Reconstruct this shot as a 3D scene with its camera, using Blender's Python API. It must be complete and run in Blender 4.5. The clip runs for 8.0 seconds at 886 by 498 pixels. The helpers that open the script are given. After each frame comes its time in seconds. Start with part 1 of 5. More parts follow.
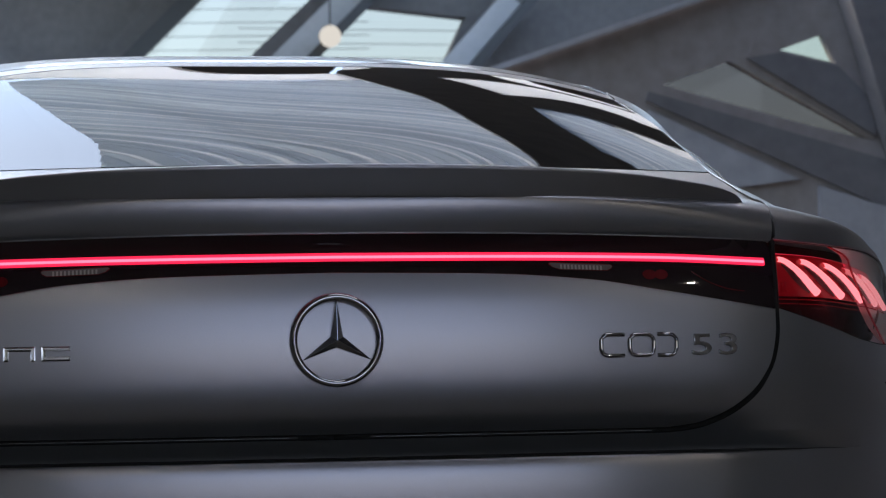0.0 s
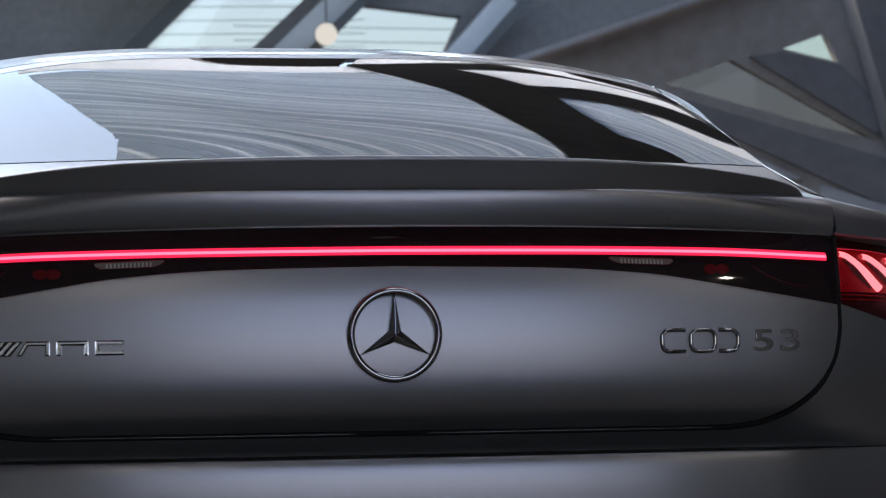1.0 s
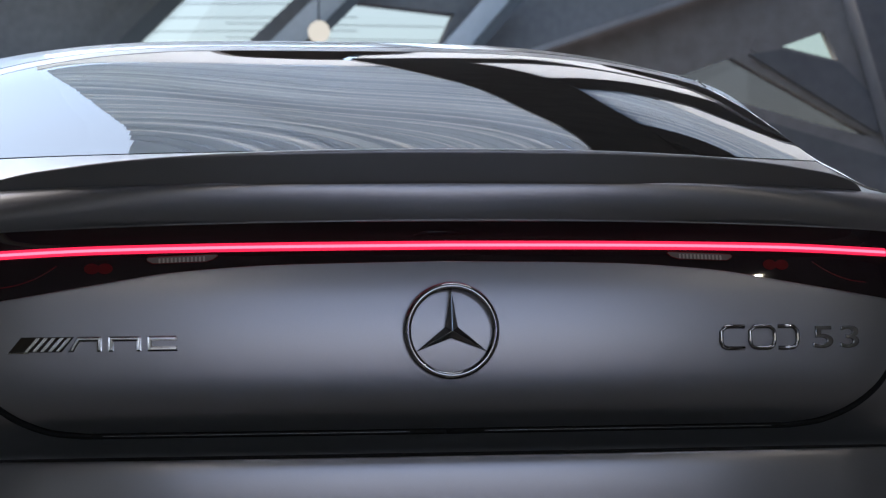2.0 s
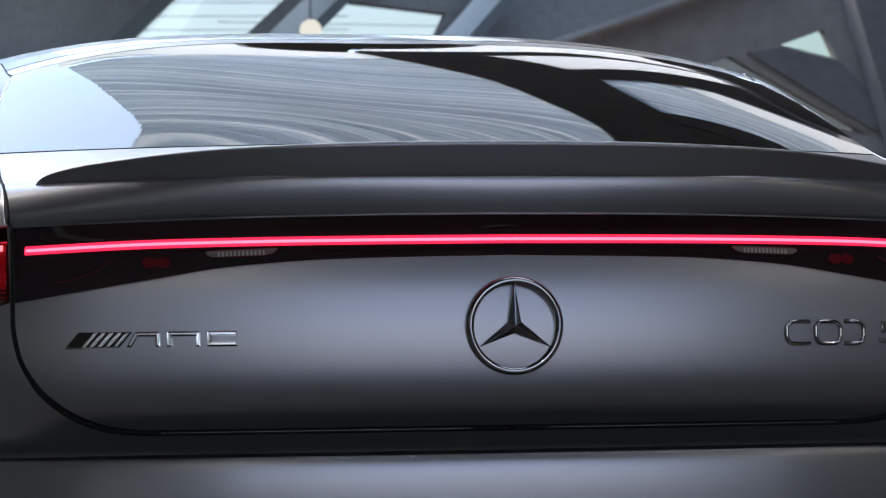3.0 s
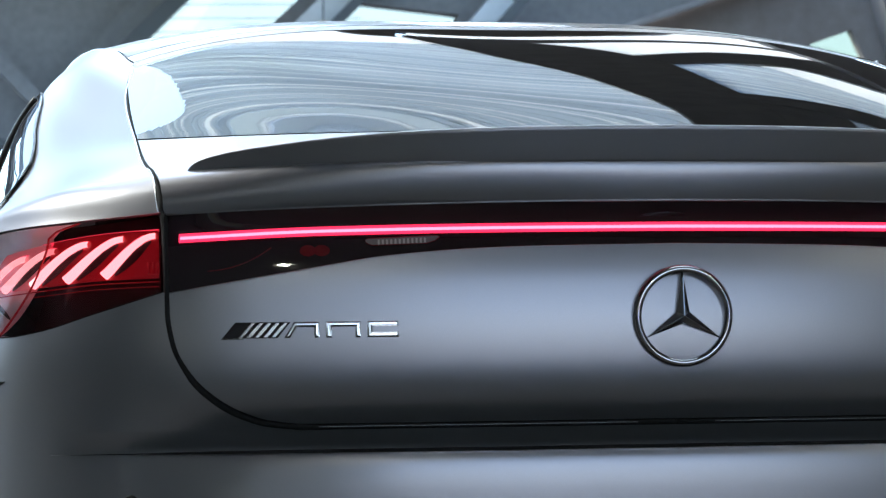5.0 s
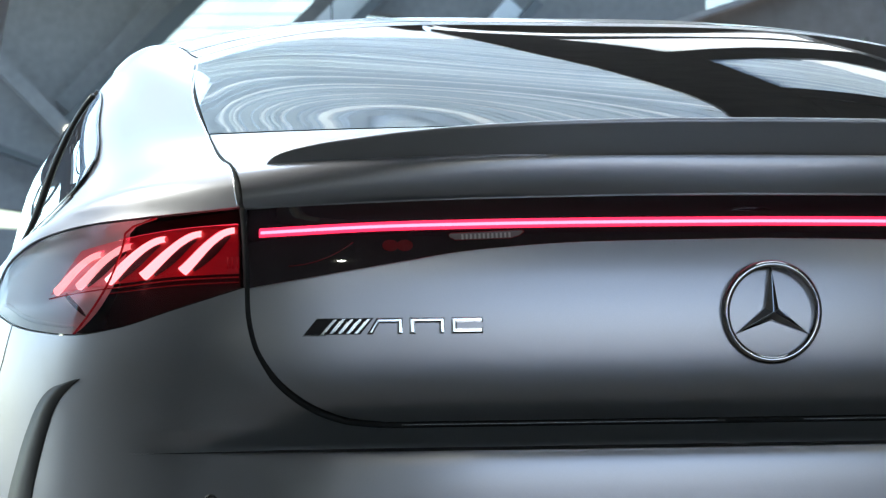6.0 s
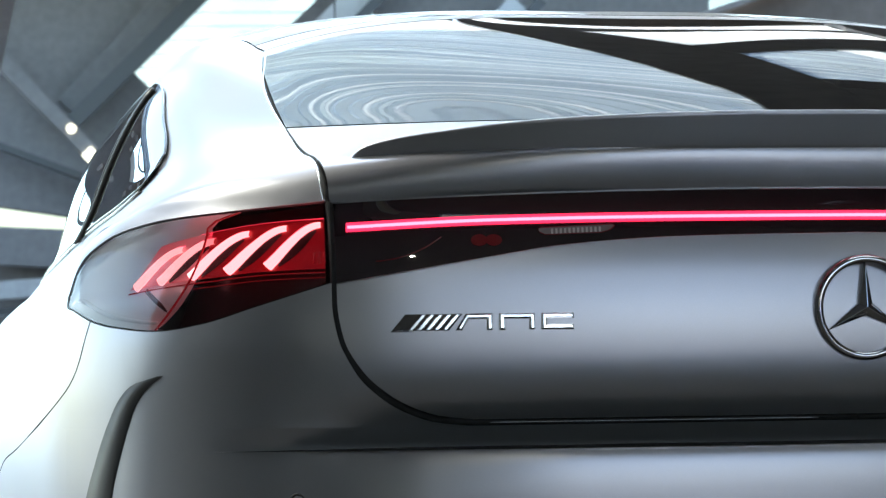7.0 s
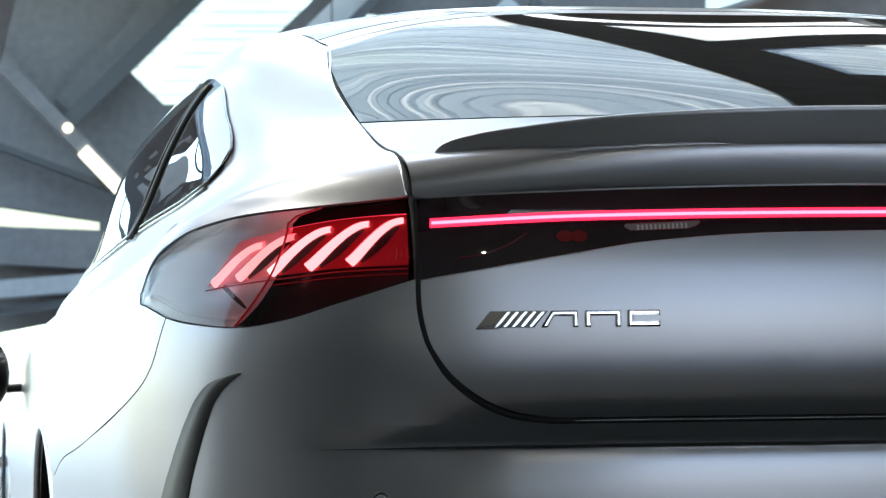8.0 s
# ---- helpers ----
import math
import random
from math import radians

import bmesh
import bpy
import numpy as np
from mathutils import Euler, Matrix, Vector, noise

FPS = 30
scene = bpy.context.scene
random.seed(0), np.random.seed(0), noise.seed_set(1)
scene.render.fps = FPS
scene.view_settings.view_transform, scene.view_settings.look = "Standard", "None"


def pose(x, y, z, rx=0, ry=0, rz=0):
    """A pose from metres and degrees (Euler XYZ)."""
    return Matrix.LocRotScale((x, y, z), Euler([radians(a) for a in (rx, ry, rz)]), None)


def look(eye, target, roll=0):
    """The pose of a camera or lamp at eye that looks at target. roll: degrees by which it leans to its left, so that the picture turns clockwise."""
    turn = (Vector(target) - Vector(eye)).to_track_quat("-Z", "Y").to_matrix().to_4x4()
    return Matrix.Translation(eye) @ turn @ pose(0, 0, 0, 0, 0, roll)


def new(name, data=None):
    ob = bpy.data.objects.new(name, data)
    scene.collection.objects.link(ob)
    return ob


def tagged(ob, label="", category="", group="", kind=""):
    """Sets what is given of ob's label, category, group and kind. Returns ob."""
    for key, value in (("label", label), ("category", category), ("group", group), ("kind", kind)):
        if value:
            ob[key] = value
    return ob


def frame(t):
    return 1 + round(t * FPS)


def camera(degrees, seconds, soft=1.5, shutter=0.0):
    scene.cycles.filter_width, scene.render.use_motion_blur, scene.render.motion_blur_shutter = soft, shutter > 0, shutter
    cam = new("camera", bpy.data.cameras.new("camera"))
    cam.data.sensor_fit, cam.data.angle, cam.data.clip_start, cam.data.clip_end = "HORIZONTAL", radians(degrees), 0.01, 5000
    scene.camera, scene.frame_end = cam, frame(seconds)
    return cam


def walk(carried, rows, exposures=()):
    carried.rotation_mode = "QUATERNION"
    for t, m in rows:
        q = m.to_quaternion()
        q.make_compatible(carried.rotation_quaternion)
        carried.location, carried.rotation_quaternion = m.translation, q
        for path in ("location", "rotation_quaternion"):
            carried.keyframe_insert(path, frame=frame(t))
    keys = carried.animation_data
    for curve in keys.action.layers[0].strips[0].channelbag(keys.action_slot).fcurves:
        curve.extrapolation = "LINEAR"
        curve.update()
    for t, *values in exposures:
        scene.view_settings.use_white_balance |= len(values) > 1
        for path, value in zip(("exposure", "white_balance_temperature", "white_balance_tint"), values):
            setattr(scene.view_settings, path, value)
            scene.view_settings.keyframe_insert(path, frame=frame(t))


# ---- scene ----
cam = camera(18.0, 8.0, 1.2)
cam.data.dof.use_dof = True
cam.data.dof.focus_distance = 3.95
cam.data.dof.aperture_fstop = 17.0
# seconds, x, y, z, yaw, pitch, roll
ROWS = [
    (0.0, -0.4803, -3.7421, 0.8846, -9.559, 2.911, -1.063),
    (0.5, -0.5227, -3.7010, 0.8836, -9.612, 2.904, -1.033),
    (1.0, -0.5622, -3.6643, 0.8815, -9.779, 2.892, -0.901),
    (1.5, -0.6030, -3.6276, 0.8815, -9.925, 2.869, -0.818),
    (3.0, -0.7328, -3.5179, 0.8775, -10.371, 2.842, -0.806),
    (3.5, -0.7813, -3.4747, 0.8750, -10.498, 2.856, -0.781),
    (4.0, -0.8278, -3.4402, 0.8731, -10.512, 2.865, -0.820),
    (4.5, -0.8740, -3.4065, 0.8723, -10.431, 2.841, -0.834),
    (6.0, -1.0036, -3.2872, 0.8509, -10.356, 3.149, -0.798),
    (6.5, -1.0554, -3.2484, 0.8507, -10.400, 3.133, -0.862),
    (7.0, -1.1035, -3.2141, 0.8504, -10.444, 3.124, -0.851),
    (7.5, -1.1562, -3.1837, 0.8499, -10.533, 3.118, -0.797),
    (8.0, -1.2073, -3.1559, 0.8485, -10.674, 3.136, -0.720),
]


def eye_pose(x, y, z, yaw, pitch, roll):
    return pose(x, y, z, 0, 0, yaw) @ pose(0, 0, 0, 90 + pitch) @ pose(0, 0, 0, 0, 0, roll)


walk(cam, [(r[0], eye_pose(*r[1:])) for r in ROWS], [(0.0, 2.51, 7050, 10), (3.0, 2.74, 6900, 7), (4.5, 3.07, 6600, 1), (6.0, 3.42, 6750, -3), (8.0, 3.44, 7100, -2)])

from mathutils.bvhtree import BVHTree

# ---- daylight ----
sky_world = bpy.data.worlds.new("sky")
scene.world = sky_world
sky_world.use_nodes = True
wn = sky_world.node_tree
wn.nodes.clear()
w_out = wn.nodes.new("ShaderNodeOutputWorld")
w_bg = wn.nodes.new("ShaderNodeBackground")
w_sky = wn.nodes.new("ShaderNodeTexSky")
w_sky.sky_type = "NISHITA"
w_sky.sun_disc = False
w_sky.sun_elevation = radians(52)
w_sky.sun_rotation = radians(310)
w_sky.dust_density = 1.5
w_bg.inputs["Strength"].default_value = 0.15
wn.links.new(w_sky.outputs[0], w_bg.inputs[0])
wn.links.new(w_bg.outputs[0], w_out.inputs[0])

sun_data = bpy.data.lights.new("sun", "SUN")
sun_data.energy = 0.5
sun_data.angle = radians(20)
sun_data.color = (1.0, 0.985, 0.965)
sun = new("sun", sun_data)
sun.matrix_world = look((-17.3, 10.0, 25.6), (0, 0, 0))


# ---- materials ----
def material(name, colour, rough=0.5, metal=0.0, spec=0.5, grain=0.0, grain_scale=40.0, bump=0.0, stain=0.0, emit=None, power=0.0, coat=0.0):
    """A principled surface with variation at two scales: fine grain and broad stains."""
    m = bpy.data.materials.new(name)
    m.use_nodes = True
    nt = m.node_tree
    b = nt.nodes["Principled BSDF"]
    b.inputs["Base Color"].default_value = (*colour, 1)
    b.inputs["Roughness"].default_value = rough
    b.inputs["Metallic"].default_value = metal
    b.inputs["Specular IOR Level"].default_value = spec
    b.inputs["Coat Weight"].default_value = coat
    b.inputs["Coat Roughness"].default_value = 0.32
    if emit:
        b.inputs["Emission Color"].default_value = (*emit, 1)
        b.inputs["Emission Strength"].default_value = power
    if grain or stain or bump:
        co = nt.nodes.new("ShaderNodeTexCoord")
        fine = nt.nodes.new("ShaderNodeTexNoise")
        fine.inputs["Scale"].default_value = grain_scale
        fine.inputs["Detail"].default_value = 4
        broad = nt.nodes.new("ShaderNodeTexNoise")
        broad.inputs["Scale"].default_value = grain_scale / 30
        broad.inputs["Detail"].default_value = 5
        for n in (fine, broad):
            nt.links.new(co.outputs["Object"], n.inputs["Vector"])
        last = None
        for n, amount in ((fine, grain), (broad, stain)):
            if not amount:
                continue
            ramp = nt.nodes.new("ShaderNodeMapRange")
            ramp.inputs[1].default_value, ramp.inputs[2].default_value = 0.3, 0.7
            ramp.inputs[3].default_value, ramp.inputs[4].default_value = 1 - amount, 1 + amount
            nt.links.new(n.outputs[0], ramp.inputs[0])
            if last is None:
                last = ramp.outputs[0]
            else:
                mul = nt.nodes.new("ShaderNodeMath")
                mul.operation = "MULTIPLY"
                nt.links.new(last, mul.inputs[0])
                nt.links.new(ramp.outputs[0], mul.inputs[1])
                last = mul.outputs[0]
        if last is not None:
            mix = nt.nodes.new("ShaderNodeVectorMath")
            mix.operation = "SCALE"
            mix.inputs[0].default_value = colour
            nt.links.new(last, mix.inputs["Scale"])
            nt.links.new(mix.outputs[0], b.inputs["Base Color"])
        if bump:
            bp = nt.nodes.new("ShaderNodeBump")
            bp.inputs["Strength"].default_value = bump
            bp.inputs["Distance"].default_value = 0.004
            nt.links.new(fine.outputs[0], bp.inputs["Height"])
            nt.links.new(bp.outputs[0], b.inputs["Normal"])
    return m


def pane_material(name, tint, ior=1.5, rough=0.01):
    """Thin tinted glass: what lies behind shows through the tint, and gloss lies on top by Fresnel."""
    m = bpy.data.materials.new(name)
    m.use_nodes = True
    nt = m.node_tree
    nt.nodes.clear()
    out = nt.nodes.new("ShaderNodeOutputMaterial")
    mix = nt.nodes.new("ShaderNodeMixShader")
    see = nt.nodes.new("ShaderNodeBsdfTransparent")
    see.inputs[0].default_value = (*tint, 1)
    gloss = nt.nodes.new("ShaderNodeBsdfGlossy")
    gloss.inputs["Roughness"].default_value = rough
    fres = nt.nodes.new("ShaderNodeFresnel")
    fres.inputs["IOR"].default_value = ior
    nt.links.new(fres.outputs[0], mix.inputs[0])
    nt.links.new(see.outputs[0], mix.inputs[1])
    nt.links.new(gloss.outputs[0], mix.inputs[2])
    nt.links.new(mix.outputs[0], out.inputs[0])
    return m


def light_material(name, colour, power):
    m = bpy.data.materials.new(name)
    m.use_nodes = True
    nt = m.node_tree
    nt.nodes.clear()
    out = nt.nodes.new("ShaderNodeOutputMaterial")
    e = nt.nodes.new("ShaderNodeEmission")
    e.inputs[0].default_value = (*colour, 1)
    e.inputs[1].default_value = power
    nt.links.new(e.outputs[0], out.inputs[0])
    return m


PAINT = material("satin_grey_paint", (0.236, 0.231, 0.256), 0.31, 0.9, 0.5, 0.03, 900.0, coat=0.7)
BLACK_GLOSS = material("black_gloss_plastic", (0.010, 0.008, 0.009), 0.10, 0.0, 0.32)
BAND = material("smoked_red_lens", (0.011, 0.007, 0.009), 0.02, 0.0, 0.36)
TRIM = material("satin_silver_trim", (0.62, 0.62, 0.64), 0.25, 1.0)
ROOF_GLASS = material("black_roof_glass", (0.012, 0.012, 0.013), 0.05, 0.0, 0.6, coat=1.0)
BLACK_SATIN = material("black_satin_plastic", (0.02, 0.02, 0.022), 0.4, 0.0, 0.4, 0.1, 300.0)
# rubber seals, and the painted shade on the bumper step
SEAL = material("black_seal_and_shade", (0.008, 0.008, 0.009), 0.7, 0.0, 0.15)
CHROME = material("bright_chrome", (0.80, 0.80, 0.81), 0.16, 1.0)
DARK_CHROME = material("dark_chrome", (0.36, 0.36, 0.375), 0.05, 1.0)
GLASS = pane_material("rear_glass", (0.03, 0.032, 0.036), 2.95)
SIDE_GLASS = pane_material("side_glass", (0.03, 0.032, 0.034), 2.3)
RED_LENS = pane_material("red_lens", (0.86, 0.50, 0.53), 1.45)
CLEAR_LENS = pane_material("clear_lens", (0.97, 0.96, 0.965), 1.42)
STRIP_GLOW = light_material("strip_glow", (1.0, 0.022, 0.085), 0.25)
STRIP_CORE = light_material("strip_core", (1.0, 0.17, 0.29), 0.36)
BLADE_GLOW = light_material("blade_glow", (1.0, 0.37, 0.43), 0.36)
BLADE_DIM = light_material("blade_dim_glow", (1.0, 0.33, 0.39), 0.15)
LAMP_GLOW_DIM = light_material("lamp_glow_dim", (1.0, 0.05, 0.12), 0.16)
LAMP_RED = material("lamp_red_plastic", (0.28, 0.008, 0.014), 0.2, 0.0, 0.5, emit=(1.0, 0.02, 0.06), power=0.010)
LAMP_PINK = material("lamp_pink_plastic", (0.80, 0.42, 0.45), 0.3, 0.0, 0.5, emit=(1.0, 0.10, 0.16), power=0.02)
LAMP_DARK = material("lamp_dark_plastic", (0.03, 0.012, 0.014), 0.25)
LAMP_SILVER = material("lamp_silver", (0.92, 0.91, 0.92), 0.38, 0.6)
DULL_RED = material("dull_red_reflector", (0.10, 0.007, 0.010), 0.03, 0.0, 0.3)
RIB = material("grey_rib", (0.30, 0.28, 0.285), 0.35, 0.5)
INSERT = material("ribbed_grey_insert", (0.10, 0.085, 0.09), 0.3, 0.4)
LINER = material("matt_black_liner", (0.006, 0.006, 0.006), 0.95, 0.0, 0.05)
TYRE = material("tyre_rubber", (0.018, 0.018, 0.019), 0.75, 0.0, 0.3, 0.2, 120.0, 0.3)
RIM = material("dark_alloy", (0.22, 0.22, 0.23), 0.28, 0.9)
INTERIOR = material("black_upholstery", (0.012, 0.012, 0.013), 0.8)
CONCRETE = material("dark_concrete", (0.285, 0.250, 0.230), 0.7, 0.0, 0.4, 0.12, 8.0, 0.2, 0.18)
CONCRETE_PALE = material("pale_concrete", (0.36, 0.355, 0.36), 0.7, 0.0, 0.4, 0.1, 8.0, 0.2, 0.15)
STEEL = material("painted_steel", (0.05, 0.05, 0.052), 0.45, 0.2, 0.5, 0.1, 20.0)
GROUND = material("forecourt_concrete", (0.43, 0.455, 0.49), 0.9, 0.0, 0.2, 0.08, 2.0, 0.1, 0.1)
FLOOR = material("polished_floor", (0.045, 0.040, 0.038), 0.5, 0.0, 0.5, 0.08, 6.0, 0.05, 0.15)
# darker copy of the concrete: shade is put into its colour
CONCRETE_SHADED = material("shaded_concrete", (0.165, 0.155, 0.155), 0.7, 0.0, 0.4, 0.12, 8.0, 0.2, 0.18)
WARM_CONCRETE = material("warm_concrete", (0.29, 0.255, 0.23), 0.7, 0.0, 0.4, 0.12, 8.0, 0.2, 0.18)
WALL = material("plaster_wall", (0.33, 0.295, 0.27), 0.8, 0.0, 0.3, 0.06, 10.0, 0.1, 0.1)
WHITE = material("white_louvre", (0.75, 0.76, 0.77), 0.5)
SPOT_GLOW = light_material("spot_glow", (1.0, 0.95, 0.86), 140.0)
LAMP_DIM = light_material("lamp_dim_white", (1.0, 0.985, 0.96), 0.125)
LAMP_WHITE = light_material("lamp_white", (1.0, 0.95, 0.86), 0.24)
PANE = pane_material("grey_window_pane", (0.165, 0.17, 0.17), 1.5)
CLEAR_PANE = pane_material("clear_glazing", (0.925, 0.945, 0.905), 1.45)
GREY_FILTER = pane_material("grey_sky_filter", (0.165, 0.175, 0.185), 1.45)
DIM_FILL = pane_material("dim_fill_pane", (0.27, 0.25, 0.235), 1.3)
DARK_FILTER = pane_material("dark_sky_filter", (0.05, 0.055, 0.065), 1.45)
MID_FILTER = pane_material("mid_sky_filter", (0.52, 0.545, 0.57), 1.45)
PALE_FILTER = pane_material("pale_sky_filter", (0.90, 0.905, 0.91), 1.45)
WEST_FILTER = pane_material("west_filter", (0.52, 0.555, 0.60), 1.06)
TRI_PANE = pane_material("dim_grey_pane", (0.44, 0.42, 0.435), 1.45)
LOW_PANE = pane_material("low_pane", (0.50, 0.61, 0.74), 1.4)
LILAC_FILL = pane_material("lilac_fill_pane", (0.79, 0.755, 0.80), 1.3)
MULLION = material("pale_painted_steel", (0.46, 0.455, 0.46), 0.5, 0.0, 0.4, 0.05, 10.0, 0.0, 0.08)


def blind_material(name, colour):
    """Cloth or frosted sheet that lets the sky's light through."""
    m = material(name, colour, 0.9, 0.0, 0.1, 0.05, 60.0, 0.0, 0.06)
    nt = m.node_tree
    b = nt.nodes["Principled BSDF"]
    mix = nt.nodes.new("ShaderNodeMixShader")
    mix.inputs[0].default_value = 0.86
    tr = nt.nodes.new("ShaderNodeBsdfTranslucent")
    tr.inputs[0].default_value = (*colour, 1)
    out = nt.nodes["Material Output"]
    nt.links.new(b.outputs[0], mix.inputs[1])
    nt.links.new(tr.outputs[0], mix.inputs[2])
    nt.links.new(mix.outputs[0], out.inputs[0])
    return m


BLIND = blind_material("blue_grey_blind", (0.645, 0.695, 0.735))
BLIND_MID = blind_material("light_blue_grey_blind", (0.715, 0.765, 0.79))
BLIND_DIM = blind_material("grey_blind", (0.585, 0.635, 0.68))
# pale strip colour that paints in the sky seen between blinds
GAP_PALE = blind_material("pale_blind_gap", (0.89, 0.91, 0.915))
FROST = blind_material("cream_frosted_panel", (0.96, 0.955, 0.935))


# ---- small builders ----
def part(name, bm, mat, parent=None, label="", smooth=True):
    me = bpy.data.meshes.new(name)
    for f in bm.faces:
        f.smooth = smooth
    bm.to_mesh(me)
    bm.free()
    me.materials.append(mat)
    ob = new(name, me)
    ob.parent = parent
    return tagged(ob, label)


def thing(name, label, category, group="", kind=""):
    return tagged(new(name), label, category, group, kind)


def pchip(xs, ys):
    """A smooth curve through the knots that does not overshoot."""
    xs, ys = np.array(xs, float), np.array(ys, float)
    h, d = np.diff(xs), np.diff(ys) / np.diff(xs)
    m = np.zeros(len(xs))
    m[0], m[-1] = d[0], d[-1]
    for i in range(1, len(xs) - 1):
        if d[i - 1] * d[i] > 0:
            w1, w2 = 2 * h[i] + h[i - 1], h[i] + 2 * h[i - 1]
            m[i] = (w1 + w2) / (w1 / d[i - 1] + w2 / d[i])

    def at(x):
        x = np.clip(x, xs[0], xs[-1])
        i = int(np.clip(np.searchsorted(xs, x) - 1, 0, len(xs) - 2))
        t = (x - xs[i]) / h[i]
        return ((2 * t**3 - 3 * t**2 + 1) * ys[i] + (t**3 - 2 * t**2 + t) * h[i] * m[i]
                + (3 * t**2 - 2 * t**3) * ys[i + 1] + (t**3 - t**2) * h[i] * m[i + 1])
    return at


def cubic(ts, ps):
    """Natural cubic spline through points ps at parameters ts."""
    ts, ps = np.array(ts, float), np.array(ps, float)
    n, h = len(ts), np.diff(ts)
    a, r = np.eye(n), np.zeros_like(ps)
    for i in range(1, n - 1):
        a[i, i - 1:i + 2] = h[i - 1], 2 * (h[i - 1] + h[i]), h[i]
        r[i] = 6 * ((ps[i + 1] - ps[i]) / h[i] - (ps[i] - ps[i - 1]) / h[i - 1])
    m = np.linalg.solve(a, r)

    def at(t):
        i = int(np.clip(np.searchsorted(ts, t) - 1, 0, n - 2))
        u, v = ts[i + 1] - t, t - ts[i]
        return (m[i] * u**3 + m[i + 1] * v**3) / (6 * h[i]) + (ps[i] / h[i] - m[i] * h[i] / 6) * u + (ps[i + 1] / h[i] - m[i + 1] * h[i] / 6) * v
    return at


def chord(ps):
    ps = np.array(ps, float)
    return np.r_[0, np.cumsum(np.linalg.norm(np.diff(ps, axis=0), axis=1))]


def sampled(ps, n, power=1.0):
    """n points evenly along a smooth curve through ps."""
    s = chord(ps)
    f = cubic(s, ps)
    return np.array([f(s[-1] * u**power) for u in np.linspace(0, 1, n)])


def sheet(rows, flip=False, keep=None):
    """A bmesh from rows of points."""
    bm = bmesh.new()
    vs = [[bm.verts.new(p) for p in row] for row in rows]
    for i in range(len(rows) - 1):
        for j in range(len(rows[0]) - 1):
            q = [vs[i][j], vs[i][j + 1], vs[i + 1][j + 1], vs[i + 1][j]]
            if keep and not all(keep(v.co) for v in q):
                continue
            try:
                bm.faces.new(q[::-1] if flip else q)
            except ValueError:
                pass
    bmesh.ops.remove_doubles(bm, verts=bm.verts, dist=0.0002)
    loose = [v for v in bm.verts if not v.link_faces]
    bmesh.ops.delete(bm, geom=loose, context="VERTS")
    return bm


def outward(ob, mid=(0, 2.4, 0.7)):
    """Turns a sheet's faces away from a point inside the car."""
    if sum((p.center - Vector(mid)).dot(p.normal) * p.area for p in ob.data.polygons) < 0:
        ob.data.flip_normals()
    return ob


def crisp(ob, degrees=40):
    """Keeps hard edges hard in the shading."""
    e = ob.modifiers.new("crisp_edges", "EDGE_SPLIT")
    e.split_angle, e.use_edge_sharp = radians(degrees), False
    return ob


def thick(ob, t=0.004):
    """Gives a panel its thickness, inwards."""
    outward(ob)
    s = ob.modifiers.new("thickness", "SOLIDIFY")
    s.thickness, s.offset = t, -1
    e = ob.modifiers.new("crisp_rim", "EDGE_SPLIT")
    e.split_angle, e.use_edge_sharp = radians(50), False
    return ob


def tube(ps, r, sides=8, closed=False):
    """A round bar along points."""
    ps = [Vector(p) for p in ps]
    bm = bmesh.new()
    n = len(ps)
    rings = []
    for i, p in enumerate(ps):
        a = ps[(i - 1) % n] if closed or i else p
        c = ps[(i + 1) % n] if closed or i < n - 1 else p
        d = (c - a).normalized()
        up = Vector((0, 0, 1)) if abs(d.z) < 0.9 else Vector((0, 1, 0))
        e = d.cross(up).normalized()
        g = e.cross(d)
        rr = float(r[i]) if isinstance(r, (list, tuple, np.ndarray)) else r
        rings.append([bm.verts.new(p + rr * (math.cos(k * math.tau / sides) * e + math.sin(k * math.tau / sides) * g)) for k in range(sides)])
    for i in range(n if closed else n - 1):
        for k in range(sides):
            bm.faces.new((rings[i][k], rings[i][(k + 1) % sides], rings[(i + 1) % n][(k + 1) % sides], rings[(i + 1) % n][k]))
    if not closed:
        bm.faces.new(rings[0][::-1])
        bm.faces.new(rings[-1])
    return bm


def box(x0, x1, y0, y1, z0, z1, bevel=0.0):
    bm = bmesh.new()
    bmesh.ops.create_cube(bm, size=1.0)
    for v in bm.verts:
        v.co = ((x0 + x1) / 2 + v.co.x * (x1 - x0), (y0 + y1) / 2 + v.co.y * (y1 - y0), (z0 + z1) / 2 + v.co.z * (z1 - z0))
    if bevel:
        bmesh.ops.bevel(bm, geom=bm.edges, offset=bevel, segments=2, affect="EDGES")
    return bm


def slab(outline, y0, y1, bevel=0.0):
    """An (x, z) outline with thickness from y0 to y1."""
    bm = bmesh.new()
    a = [bm.verts.new((x, y0, z)) for x, z in outline]
    b = [bm.verts.new((x, y1, z)) for x, z in outline]
    bm.faces.new(a)
    bm.faces.new(b[::-1])
    n = len(a)
    for i in range(n):
        bm.faces.new((a[i], b[i], b[(i + 1) % n], a[(i + 1) % n]))
    bmesh.ops.recalc_face_normals(bm, faces=bm.faces)
    if bevel:
        bmesh.ops.bevel(bm, geom=bm.edges, offset=bevel, segments=2, affect="EDGES")
    return bm


